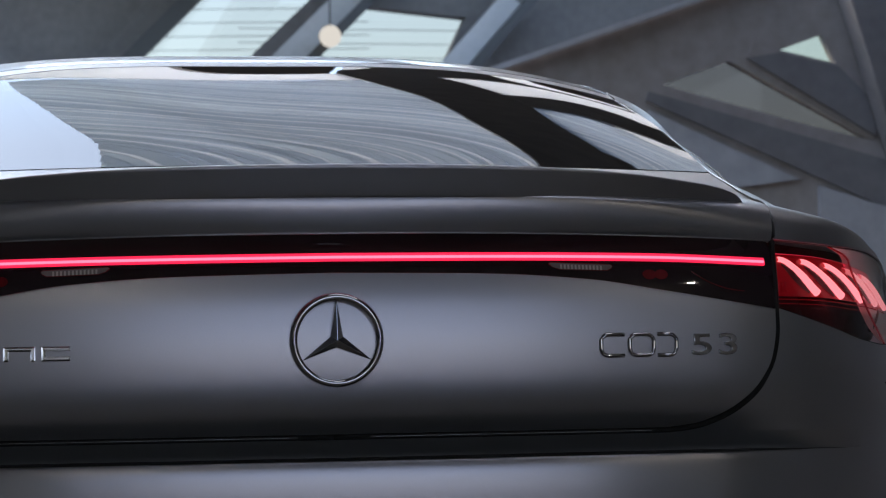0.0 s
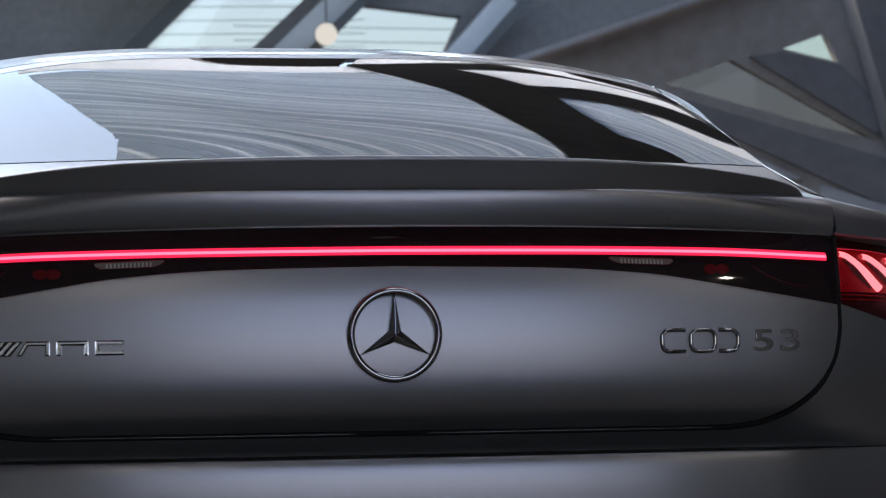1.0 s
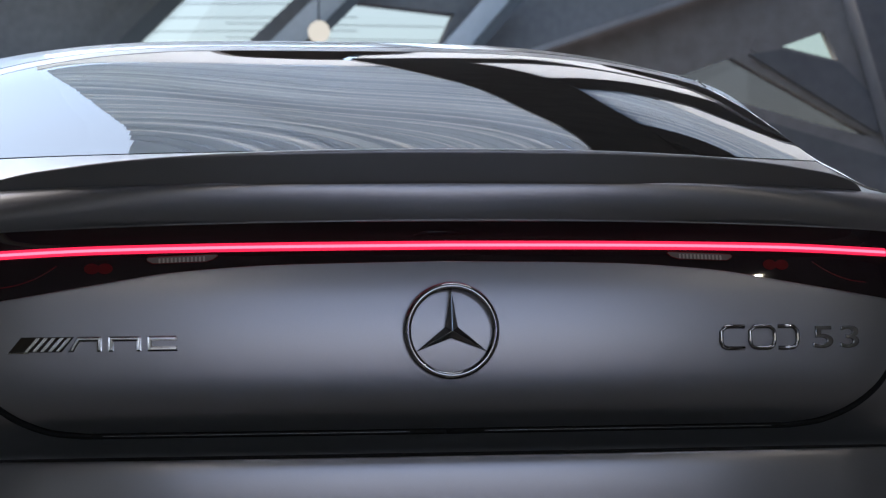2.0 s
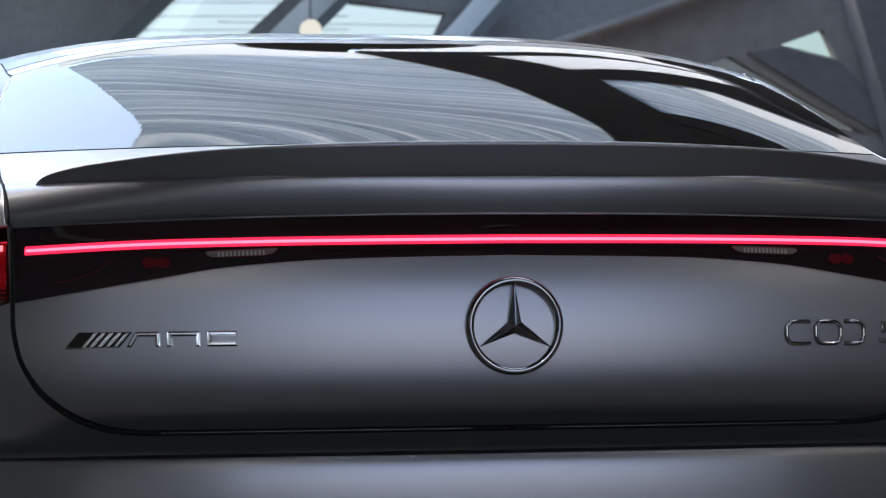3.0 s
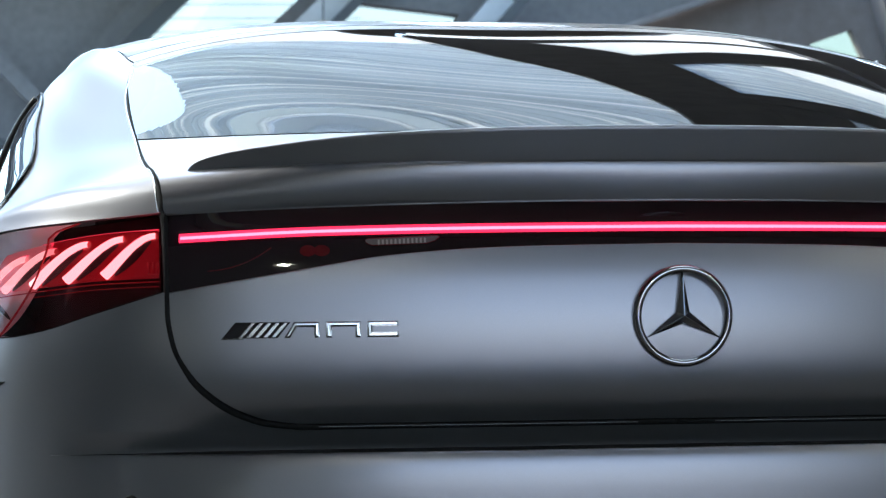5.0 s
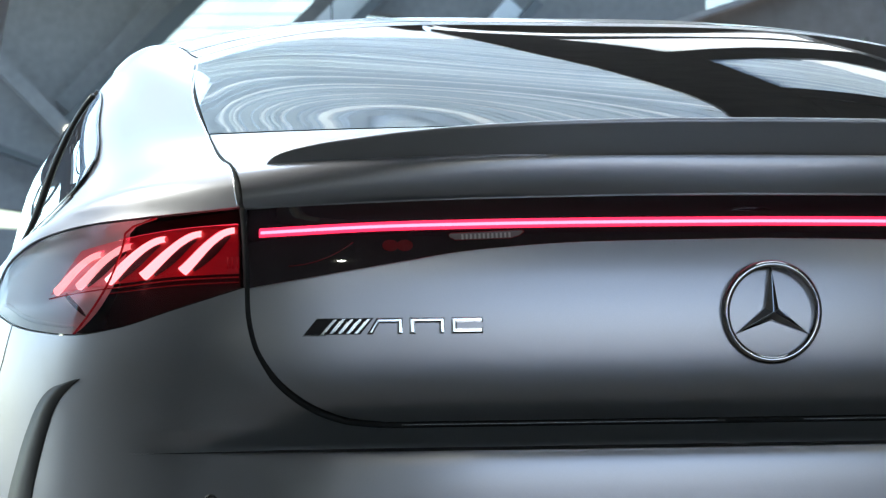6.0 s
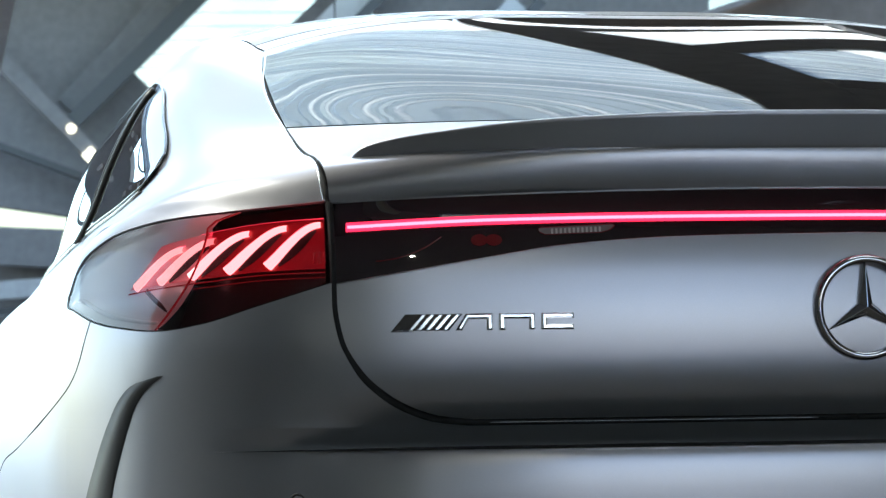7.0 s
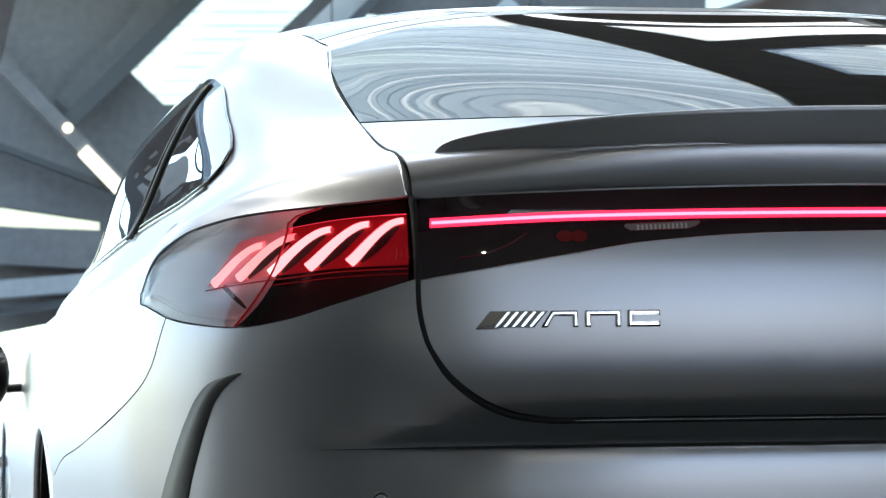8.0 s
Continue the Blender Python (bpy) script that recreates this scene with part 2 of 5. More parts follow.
def lathe(profile, seg=48, axis="x"):
    """A closed profile of (radius, along) turned about an axis."""
    bm = bmesh.new()
    rings = []
    for k in range(seg):
        c, s = math.cos(k * math.tau / seg), math.sin(k * math.tau / seg)
        rings.append([bm.verts.new((a, r * c, r * s) if axis == "x" else (r * c, a, r * s)) for r, a in profile])
    n = len(profile)
    for k in range(seg):
        for i in range(n):
            bm.faces.new((rings[k][i], rings[k][(i + 1) % n], rings[(k + 1) % seg][(i + 1) % n], rings[(k + 1) % seg][i]))
    bmesh.ops.recalc_face_normals(bm, faces=bm.faces)
    return bm


def beam(name, a, b, w, h, mat, label, category="beam", kind="structure", roll=0.0):
    """A straight box member from a to b."""
    a, b = Vector(a), Vector(b)
    bm = box(-w / 2, w / 2, 0, (b - a).length, -h / 2, h / 2, min(w, h) * 0.03)
    ob = part(name, bm, mat, None, "", False)
    ob.matrix_world = Matrix.Translation(a) @ (b - a).to_track_quat("Y", "Z").to_matrix().to_4x4() @ pose(0, 0, 0, 0, roll, 0)
    return tagged(ob, label, category, "", kind)


# ---- hall ----
HALL_X, HALL_BACK, HALL_FRONT, ROOF_Z = 14.0, -12.0, 38.0, 8.2


def with_holes(name, x0, x1, z0, z1, holes, y0, y1, mat, label):
    """A wall in the x-z plane with polygonal openings right through it."""
    bm = bmesh.new()
    loops = [[(x0, z0), (x1, z0), (x1, z1), (x0, z1)]] + holes
    edges = []
    for loop in loops:
        vs = [bm.verts.new((x, y0, z)) for x, z in loop]
        edges += [bm.edges.new((vs[i], vs[(i + 1) % len(vs)])) for i in range(len(vs))]
    bmesh.ops.triangle_fill(bm, edges=edges, use_beauty=True, use_dissolve=False)
    faces = list(bm.faces)
    ret = bmesh.ops.extrude_face_region(bm, geom=faces)
    for v in ret["geom"]:
        if isinstance(v, bmesh.types.BMVert):
            v.co.y = y1
    bmesh.ops.recalc_face_normals(bm, faces=bm.faces)
    return tagged(part(name, bm, mat, None, "", False), label, "wall", "", "structure")


ground_ob = tagged(part("ground", box(-900, 900, -900, 900, -0.6, -0.31), GROUND, None, "", False), "pale concrete forecourt outside the hall", "ground", "", "structure")
floor_ob = tagged(part("floor", box(-14.4, 14.4, -12.4, 38.4, -0.3, 0.0), FLOOR, None, "", False), "dark polished hall floor with faint stains", "floor", "", "structure")

OPENINGS = [
    *[[(x, 2.3), (x + 2.2, 2.3), (x + 2.2, 7.9), (x, 7.9)] for x in (-12.6, -10.2, -7.8, -5.4, -3.0)],
    [(1.66, 6.00), (2.38, 5.29), (3.10, 5.29), (3.75, 6.05), (4.60, 6.85), (5.20, 7.60), (3.20, 7.60), (2.48, 6.84)],
    [(3.75, 5.40), (6.40, 5.40), (6.97, 6.57), (5.11, 6.77)],
    [(9.40, 2.00), (13.5, 2.00), (13.5, 7.60), (10.7, 7.60), (10.7, 6.05), (9.40, 6.05)],
    [(-0.25, 3.50), (1.45, 3.43), (1.45, 3.57), (-0.25, 3.82)],
    [(-13.9, 0.15), (1.10, 0.15), (1.10, 2.14), (-0.30, 1.88), (-13.9, 1.70)],
    [(-13.9, 2.3), (-12.8, 2.3), (-12.8, 7.9), (-13.9, 7.9)],
]
wall_north = with_holes("wall_north", -HALL_X, HALL_X, 0.0, ROOF_Z, OPENINGS, HALL_FRONT, HALL_FRONT + 0.4, CONCRETE_SHADED, "dark concrete wall with slanted polygonal window openings")

# slanted concrete frame that stands nearer, with triangular openings
TRIANGLES = [[(5.67, 3.467), (6.125, 3.362), (6.02, 3.59)], [(4.73, 3.196), (5.27, 3.38), (6.41, 2.76), (5.93, 2.873)]]
bm = bmesh.new()
edges = []
for loop in [[(4.3, 0.0), (13.5, 0.0), (13.5, 6.73), (3.46, 3.336), (3.9, 1.6)]] + TRIANGLES:
    vs = [bm.verts.new((x, 17.0, z)) for x, z in loop]
    edges += [bm.edges.new((vs[i], vs[(i + 1) % len(vs)])) for i in range(len(vs))]
bmesh.ops.triangle_fill(bm, edges=edges, use_beauty=True, use_dissolve=False)
ret = bmesh.ops.extrude_face_region(bm, geom=list(bm.faces))
for v in ret["geom"]:
    if isinstance(v, bmesh.types.BMVert):
        v.co.y = 17.12
bmesh.ops.recalc_face_normals(bm, faces=bm.faces)
frame_wall = tagged(part("wall_frame", bm, CONCRETE, None, "", False), "slanted dark concrete frame with triangular openings", "wall", "", "structure")


for tri in TRIANGLES:
    tri_pane = tagged(part("window_frame_pane", slab(tri, 17.06, 17.07), CLEAR_PANE if len(tri) == 3 else TRI_PANE, None, "", False), "dim grey pane in a triangular opening", "window", "", "structure")
    tri_pane.visible_shadow = False
tagged(part("wall_panel", slab([(5.95, 2.41), (8.5, 1.62), (8.5, 0.6), (5.95, 1.2)], 16.94, 17.003, 0.004), CONCRETE_PALE, None, "", False), "pale concrete panel on the slanted frame", "wall", "", "structure")
tagged(part("wall_panel", slab([(4.62, 3.00), (5.80, 2.46), (5.30, 2.40), (4.55, 2.62)], 16.96, 17.003, 0.004), CONCRETE_PALE, None, "", False), "pale concrete panel on the slanted frame", "wall", "", "structure")


def strut(x0, z0, x1, z1, w, y, depth, mat, label):
    """A straight member in a plane across the hall."""
    return beam("beam", (x0, y, z0), (x1, y, z1), depth, w, mat, label)


strut(3.40, 3.30, 8.0, 4.855, 0.045, 16.93, 0.10, CONCRETE_PALE, "pale edge strip along a concrete beam")
tagged(part("beam", slab([(4.62, 3.14), (8.2, 2.13), (8.2, 1.47), (4.60, 3.07)], 16.95, 17.003, 0.004), CONCRETE_SHADED, None, "", False), "wedge-shaped concrete beam under the window in a shaded tone", "beam", "", "structure")
strut(5.44, 3.48, 6.70, 2.92, 0.10, 17.03, 0.10, CONCRETE, "dark concrete strut")
strut(6.22, 4.10, 6.80, 2.10, 0.34, 16.75, 0.30, CONCRETE_SHADED, "slanted concrete column")
strut(5.25, 2.10, 8.5, 0.75, 0.035, 16.96, 0.10, CONCRETE_SHADED, "dark joint across the concrete")
tagged(part("beam", slab([(5.40, 3.40), (5.66, 3.44), (6.13, 3.335), (6.42, 3.05), (6.42, 2.79)], 16.95, 17.003, 0.004), CONCRETE_SHADED, None, "", False), "concrete infill between two windows in a shaded tone", "beam", "", "structure")
strut(3.72, 5.40, 5.60, 7.25, 0.42, 37.6, 0.30, MULLION, "pale slanted window mullion")
strut(4.06, 5.40, 5.90, 7.25, 0.15, 37.3, 0.30, STEEL, "dark steel window mullion")
strut(6.30, 5.35, 7.60, 6.80, 0.32, 37.6, 0.30, MULLION, "pale slanted window mullion")
strut(6.62, 5.35, 7.90, 6.80, 0.15, 37.3, 0.30, STEEL, "dark steel window mullion")
strut(0.92, 4.92, 3.10, 7.10, 0.24, 37.3, 0.30, STEEL, "dark steel slanted beam")
strut(0.95, 5.15, 2.80, 7.10, 0.50, 37.7, 0.20, CONCRETE_SHADED, "dark slanted concrete window mullion")
strut(-0.44, 6.22, 2.56, 3.09, 0.22, 37.2, 0.30, CONCRETE_SHADED, "diagonal concrete beam that carries lamps")
strut(-0.30, 4.70, 2.60, 3.62, 0.10, 37.5, 0.30, STEEL, "dark steel cross member")
strut(-0.30, 3.20, 2.20, 3.05, 0.55, 37.6, 0.30, CONCRETE_SHADED, "dark concrete cross beam")
strut(-0.30, 2.52, 2.20, 2.72, 0.26, 37.5, 0.30, CONCRETE_PALE, "pale concrete cross beam")
strut(-0.30, 2.20, 2.20, 2.50, 0.10, 37.4, 0.30, STEEL, "dark steel cross member")
for i in range(11):
    strut(0.6, 5.30 + 0.21 * i, 5.6, 5.36 + 0.21 * i, 0.008, 38.9, 0.05, WHITE, "thin white louvre slat outside the window")
for i in range(6):
    strut(3.6, 5.45 + 0.22 * i, 9.0, 5.40 + 0.22 * i, 0.008, 39.2, 0.05, WHITE, "thin white louvre slat outside the window")
ball = bmesh.new()
bmesh.ops.create_uvsphere(ball, u_segments=20, v_segments=12, radius=0.072)
bmesh.ops.translate(ball, verts=ball.verts, vec=(0.92, 37.0, 4.835))
tagged(part("globe_lamp", ball, LAMP_WHITE), "small white glowing globe lamp on a beam", "lamp")
ball = bmesh.new()
bmesh.ops.create_uvsphere(ball, u_segments=20, v_segments=12, radius=0.165)
bmesh.ops.translate(ball, verts=ball.verts, vec=(4.74, 36.9, 6.13))
globe = tagged(part("globe_lamp", ball, LAMP_DIM), "white glowing globe lamp before a window", "lamp")
part("rod", tube([(4.74, 36.9, 6.24), (4.74, 36.9, 8.2)], 0.012, 6), STEEL, globe, "thin dark hanging rod")
lin = beam("linear_lamp", (1.13, 37.02, 4.52), (1.83, 37.02, 3.78), 0.1, 0.18, LAMP_WHITE, "white linear lamp fixed along a beam", "lamp", "thing")
del lin["kind"]

# unseen wall behind the camera; its openings are added to light the car
wall_south = with_holes("wall_south", -HALL_X, HALL_X, 0.0, ROOF_Z, [[(-1.3, 0.15), (5.2, 0.15), (5.2, 4.4), (-1.3, 4.4)], [(-9.5, 0.15), (-3.0, 0.15), (-3.0, 3.4), (-9.5, 3.4)]], HALL_BACK - 0.4, HALL_BACK, WARM_CONCRETE, "unseen concrete wall with daylight openings added to light the car")


def side_wall(name, x, holes, label, mat=WALL):
    ob = with_holes(name, HALL_BACK, HALL_FRONT, 0.0, ROOF_Z, holes, -0.2, 0.2, mat, label)
    ob.matrix_world = pose(x, 0, 0, 0, 0, 90)
    return ob


# unseen wall; its opening and grey pane set what the flank reflects
wall_west = side_wall("wall_west", -HALL_X - 0.2, [[(2.8, 0.4), (37.8, 0.4), (37.8, 7.8), (2.8, 7.8)]], "plaster wall opened by a long band of glazing")
west_filter = tagged(part("window_west", box(-HALL_X - 0.21, -HALL_X - 0.20, 2.8, 37.8, 0.4, 7.8), WEST_FILTER, None, "", False), "unseen long grey pane added to dim the flank", "window", "", "structure")
west_filter.visible_shadow = False
# unseen east wall, darkened so the bumper corner reflects less light
wall_east = side_wall("wall_east", HALL_X + 0.2, [[(18.0, 4.5), (30.0, 4.5), (30.0, 7.0), (18.0, 7.0)]], "unseen concrete wall darkened for reflections, with a high strip opening", CONCRETE_SHADED)

# unseen ceiling, darkened and opened to shape what the car reflects
ceiling = with_holes("ceiling", -HALL_X, HALL_X, HALL_BACK, HALL_FRONT, [[(-13.0, 2.0), (4.5, 2.0), (4.5, 30.0), (-1.0, 30.0), (-1.0, 35.0), (-13.0, 35.0)], [(-0.4, -3.3), (5.0, -3.3), (5.0, -0.8), (-0.4, -0.8)], [(5.2, 26.0), (12.5, 26.0), (12.5, 36.0), (5.2, 36.0)]], -0.3, 0.0, CONCRETE_SHADED, "unseen concrete ceiling darkened and opened to shape reflections")
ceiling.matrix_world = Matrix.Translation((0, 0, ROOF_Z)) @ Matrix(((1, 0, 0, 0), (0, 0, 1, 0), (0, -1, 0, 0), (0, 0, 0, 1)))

deck_holes = [[(-2.86, 22.6), (-2.5, 22.5), (-2.45, 23.5), (-2.8, 23.7)], [(-2.88, 25.5), (-2.52, 25.6), (-2.55, 26.6), (-2.85, 26.4)], [(-2.3, 24.0), (-1.9, 24.1), (-1.95, 25.2), (-2.25, 25.0)], [(-2.6, 27.7), (-2.2, 27.6), (-2.15, 28.7), (-2.55, 28.6)]]
for x0, x1, y0, y1, holes in ((-3.0, -0.27, 20.52, 33.0, deck_holes), (-8.0, -3.004, 27.2, 33.0, [[(-4.2, 28.2), (-3.3, 28.0), (-3.2, 29.3), (-3.9, 29.4)]])):
    low_ceiling = with_holes("ceiling_low", x0, x1, y0, y1, holes, -0.3, 0.0, WARM_CONCRETE, "dark concrete ceiling slab with small openings")
    low_ceiling.matrix_world = Matrix.Translation((0, 0, 4.75)) @ Matrix(((1, 0, 0, 0), (0, 0, 1, 0), (0, -1, 0, 0), (0, 0, 0, 1)))

# skylight over the car: blinds, frosted panels and dark beams at one height
SKY_Z = 4.5
rng = random.Random(5)


def blind(left, right, c, width, y0, y1):
    """One cloth strip that runs slantwise across the skylight, between the lines left(y) and right(y) and no further than y0 and y1."""
    def line(x, w):
        return c + w - 0.95 * (x - 0.55) - 0.10 * math.sin(1.5 * x + 0.5) + 0.018 * math.sin(3.1 * x + c * 1.7) + 0.008 * math.sin(7.3 * x + c * 2.9)
    xa, xb = -0.2, 1.4
    for k in range(12):
        xa, xb = left(min(max(line(xa, 0), y0), y1)), right(min(max(line(xb, 0), y0), y1))
    rows = []
    for x in np.linspace(xa, xb, 30):
        a, b = max(line(x, 0), y0), min(line(x, width), y1)
        if b - a > 0.002:
            rows.append([(x, a, SKY_Z), (x, b, SKY_Z + 0.004)])
    return sheet(rows) if len(rows) > 1 else None


def skylight_field(left, right, y0, y1, label):
    """Narrow cloth strips of several grey-blue tones; pale ones here and there stand in for bright gaps."""
    c = y0 - 2.6
    n = 0
    while c < y1 + 2.6:
        w = rng.choice((0.02, 0.03, 0.045, 0.06, 0.09))
        mat = rng.choice((BLIND, BLIND, BLIND_DIM, BLIND_MID))
        if n % 4 == 3:
            w, mat = rng.choice((0.018, 0.026, 0.04)), GAP_PALE
        n += 1
        bm = blind(left, right, c, w, y0, y1)
        if bm:
            tagged(thick(part("ceiling_blind", bm, mat), 0.003), "pale translucent strip standing in for a bright gap between blinds" if mat is GAP_PALE else label, "blind", "skylight blinds", "structure")
        c += w + 0.0005


sky_edge = pchip([2.0, 3.3, 4.0, 4.6, 5.2, 5.7, 6.2, 6.9, 8.5], [0.02, -0.08, -0.16, -0.26, -0.34, -0.41, -0.47, -0.51, -0.54])
beam_edge = pchip([2.0, 3.9, 4.2, 4.6, 5.3, 5.8, 6.3, 6.9, 7.4], [1.60, 1.47, 1.42, 1.38, 1.35, 1.31, 1.22, 1.17, 1.15])
far_edge = pchip([2.0, 5.0, 5.6, 6.2, 6.9], [2.85, 2.80, 2.62, 2.42, 2.30])
BEAM_X = 1.87
skylight_field(sky_edge, beam_edge, 2.2, 7.3, "blue-grey translucent cloth blind under the skylight")
skylight_field(lambda y: BEAM_X, far_edge, 4.74, 6.2, "blue-grey translucent cloth blind under the skylight")
skylight_field(lambda y: BEAM_X + 0.35, far_edge, 2.2, 4.4, "blue-grey translucent cloth blind under the skylight")


def ceiling_slab(name, outline, z0, z1, mat, label, category):
    """A flat piece of the skylight with an (x, y) outline."""
    bm = slab(outline, -z1, -z0, 0.004)
    ob = part(name, bm, mat, None, "", False)
    for v in ob.data.vertices:
        v.co = (v.co.x, v.co.z, -v.co.y)
    ob.data.flip_normals()
    return tagged(ob, label, category, "", "structure")


for outline in ([(-0.58, 7.52), (0.30, 7.31), (0.95, 7.40), (1.13, 7.08), (1.12, 8.15), (0.62, 8.30), (0.40, 8.75), (0.20, 9.90), (-0.58, 10.6)],
                [(1.80, 6.45), (2.26, 6.88), (2.80, 7.25), (3.40, 7.75), (3.40, 8.15), (2.30, 7.80), (1.62, 7.62)],
                [(1.19, 8.45), (1.75, 8.15), (2.40, 8.05), (3.40, 8.40), (3.40, 8.76), (2.40, 8.50), (1.75, 8.65), (1.25, 8.75)],
                [(far_edge(4.74) + 0.02, 4.74), (3.06, 4.74), (3.04, 6.10), (2.62, 6.40), (2.40, 6.28), (far_edge(5.9) + 0.02, 5.9), (far_edge(5.4) + 0.02, 5.4)]):
    ceiling_slab("frosted_panel", outline, SKY_Z, SKY_Z + 0.03, FROST, "cream frosted skylight panel", "panel")
# unseen overhead panel added to light the deck under the spoiler
tagged(part("frosted_panel", box(-0.4, 5.0, -3.3, -0.8, ROOF_Z + 0.05, ROOF_Z + 0.08, 0.004), FROST, None, "", False), "cream frosted skylight panel", "panel", "", "structure")
ceiling_slab("ceiling_beam", [(beam_edge(y) + 0.004, y) for y in np.linspace(2.0, 7.4, 16)] + [(1.14, 8.15), (1.17, 8.42), (1.75, 8.12), (2.40, 8.02), (3.40, 8.37), (3.40, 8.18), (2.30, 7.83), (1.60, 7.65), (1.78, 6.43), (BEAM_X, 5.97), (BEAM_X, 2.0)], SKY_Z - 0.02, SKY_Z + 0.09, CONCRETE_PALE, "concrete skylight beam", "beam")
ceiling_slab("ceiling_beam", [(BEAM_X + 0.004, 5.97), (2.35, 6.30), (2.62, 6.45), (3.06, 6.20), (4.5, 6.2), (4.5, 7.3), (3.40, 7.72), (2.80, 7.22), (2.26, 6.85), (1.80, 6.42)], SKY_Z - 0.015, SKY_Z + 0.08, CONCRETE_PALE, "concrete cross beam", "beam")
ceiling_slab("ceiling_beam", [(BEAM_X + 0.004, 4.40), (2.75, 4.42), (3.10, 4.45), (3.10, 4.72), (BEAM_X + 0.004, 4.72)], SKY_Z - 0.015, SKY_Z + 0.08, CONCRETE_PALE, "concrete cross beam", "beam")
ceiling_slab("ceiling_beam", [(BEAM_X + 0.004, 2.0), (BEAM_X + 0.34, 2.0), (BEAM_X + 0.34, 4.39), (BEAM_X + 0.004, 4.39)], SKY_Z - 0.012, SKY_Z + 0.08, CONCRETE_PALE, "concrete skylight beam", "beam")
beam("ceiling_beam", (3.72, 0.8, SKY_Z + 0.1), (3.72, 16.0, SKY_Z + 0.1), 1.3, 0.5, CONCRETE_PALE, "concrete skylight beam")
ceiling_slab("ceiling_beam", [(-0.58, 10.65), (0.24, 9.95), (0.44, 8.80), (0.66, 8.35), (1.11, 8.20), (1.14, 8.45), (1.21, 8.80), (1.75, 8.70), (2.40, 8.55), (3.40, 8.80), (3.40, 11.6), (-0.58, 11.6)], SKY_Z - 0.01, SKY_Z + 0.08, CONCRETE, "dark concrete cross beam", "beam")


# unseen panes added here; each tint sets how much sky the car reflects
for x0, x1, y0, y1, pane_mat, label in ((-1.0, 0.05, 2.0, 12.0, CLEAR_PANE, "clear skylight glazing"), (-1.5, -1.0, 2.0, 12.0, MID_FILTER, "unseen mid-grey pane added to dim the sky"), (-1.5, -0.27, 12.0, 20.5, GREY_FILTER, "unseen grey pane added to dim the sky"),
                                        (-7.4, -1.5, 2.0, 10.4, GREY_FILTER, "unseen grey pane added to dim the sky"), (-7.4, -1.5, 10.4, 20.5, MID_FILTER, "unseen mid-grey pane added to dim the sky"), (-13.0, -7.4, 2.0, 20.5, MID_FILTER, "unseen mid-grey pane added to dim the sky"), (-13.0, -0.27, -0.7, 2.0, DARK_FILTER, "unseen dark pane added to cut the sky"), (-0.26, 4.5, -0.7, 2.0, GREY_FILTER, "unseen grey pane added to dim the sky"), (0.05, 4.5, 2.0, 7.7, PALE_FILTER, "unseen pale grey pane added to dim the sky")):
    glazing = tagged(part("sky_filter", sheet([[(x0, y0, SKY_Z + 0.3), (x0, y1, SKY_Z + 0.3)], [(x1, y0, SKY_Z + 0.3), (x1, y1, SKY_Z + 0.3)]], True), pane_mat, None, "", False), label, "window", "", "structure")
    outward(glazing, (0, 5, 50))
    glazing.visible_shadow = False
for place in ((7.35, -11.72, 6.45), (8.65, -8.75, 7.85), (-1.8, -11.72, 5.95)):
    spot = tagged(part("spot_lamp", lathe([(0.001, -0.02), (0.07, -0.02), (0.085, 0.0), (0.085, 0.30), (0.001, 0.30)], 24), STEEL), "small dark spot lamp with bright lens", "lamp", "spot lamps")
    away = Vector(place) - Vector((0.4, 0.0, 1.0))
    spot.matrix_world = Matrix.Translation(place) @ away.to_track_quat("X", "Z").to_matrix().to_4x4()
    part("lens", lathe([(0.001, -0.028), (0.048, -0.028), (0.052, -0.021), (0.001, -0.021)], 24), SPOT_GLOW, spot, "bright round lens")
    if place[2] > 7:
        part("bracket", tube([(0.15, 0, 0), (0.15, 0, 0.42)], 0.02, 8), STEEL, spot, "dark ceiling bracket")
# unseen dim opening added to brighten the left bumper corner
glazing = tagged(part("window_south_low", slab([(-9.5, 0.15), (-3.0, 0.15), (-3.0, 3.4), (-9.5, 3.4)], HALL_BACK - 0.21, HALL_BACK - 0.2), DIM_FILL, None, "", False), "unseen dim brownish pane added to lift the bumper corner", "window", "", "structure")
glazing.visible_shadow = False
# unseen pane added; its lilac tint sets the tailgate highlight
glazing = tagged(part("window_south", slab([(-1.3, 0.15), (5.2, 0.15), (5.2, 4.4), (-1.3, 4.4)], HALL_BACK - 0.21, HALL_BACK - 0.2), LILAC_FILL, None, "", False), "unseen faintly lilac pane that tints the tailgate highlight", "window", "", "structure")
glazing.visible_shadow = False
for i, o in enumerate(OPENINGS):
    bm = bmesh.new()
    bm.faces.new([bm.verts.new((x, HALL_FRONT + 0.2, z)) for x, z in o])
    pane_ob = tagged(part("window_%d" % (i + 1), bm, LOW_PANE if i < 5 or i >= 9 else PANE, None, "", False), "grey tinted fixed window pane in a concrete opening", "window", "", "structure")
    outward(pane_ob, (0, 90, 3))
    pane_ob.visible_shadow = False

# ---- car surfaces ----
PLAN = [(0, 0), (0.3, 0.010), (0.5, 0.030), (0.63, 0.053), (0.74, 0.102), (0.82, 0.165), (0.886, 0.250), (0.930, 0.372), (0.958, 0.6), (0.978, 0.9), (0.994, 1.25),
        (1.000, 1.6), (0.999, 2.05), (0.985, 2.6), (0.976, 3.2), (0.972, 3.9), (0.966, 4.5), (0.86, 4.98), (0.45, 5.25), (0.0, 5.3)]
full_plan = [(-x, y) for x, y in PLAN[3:0:-1]] + PLAN
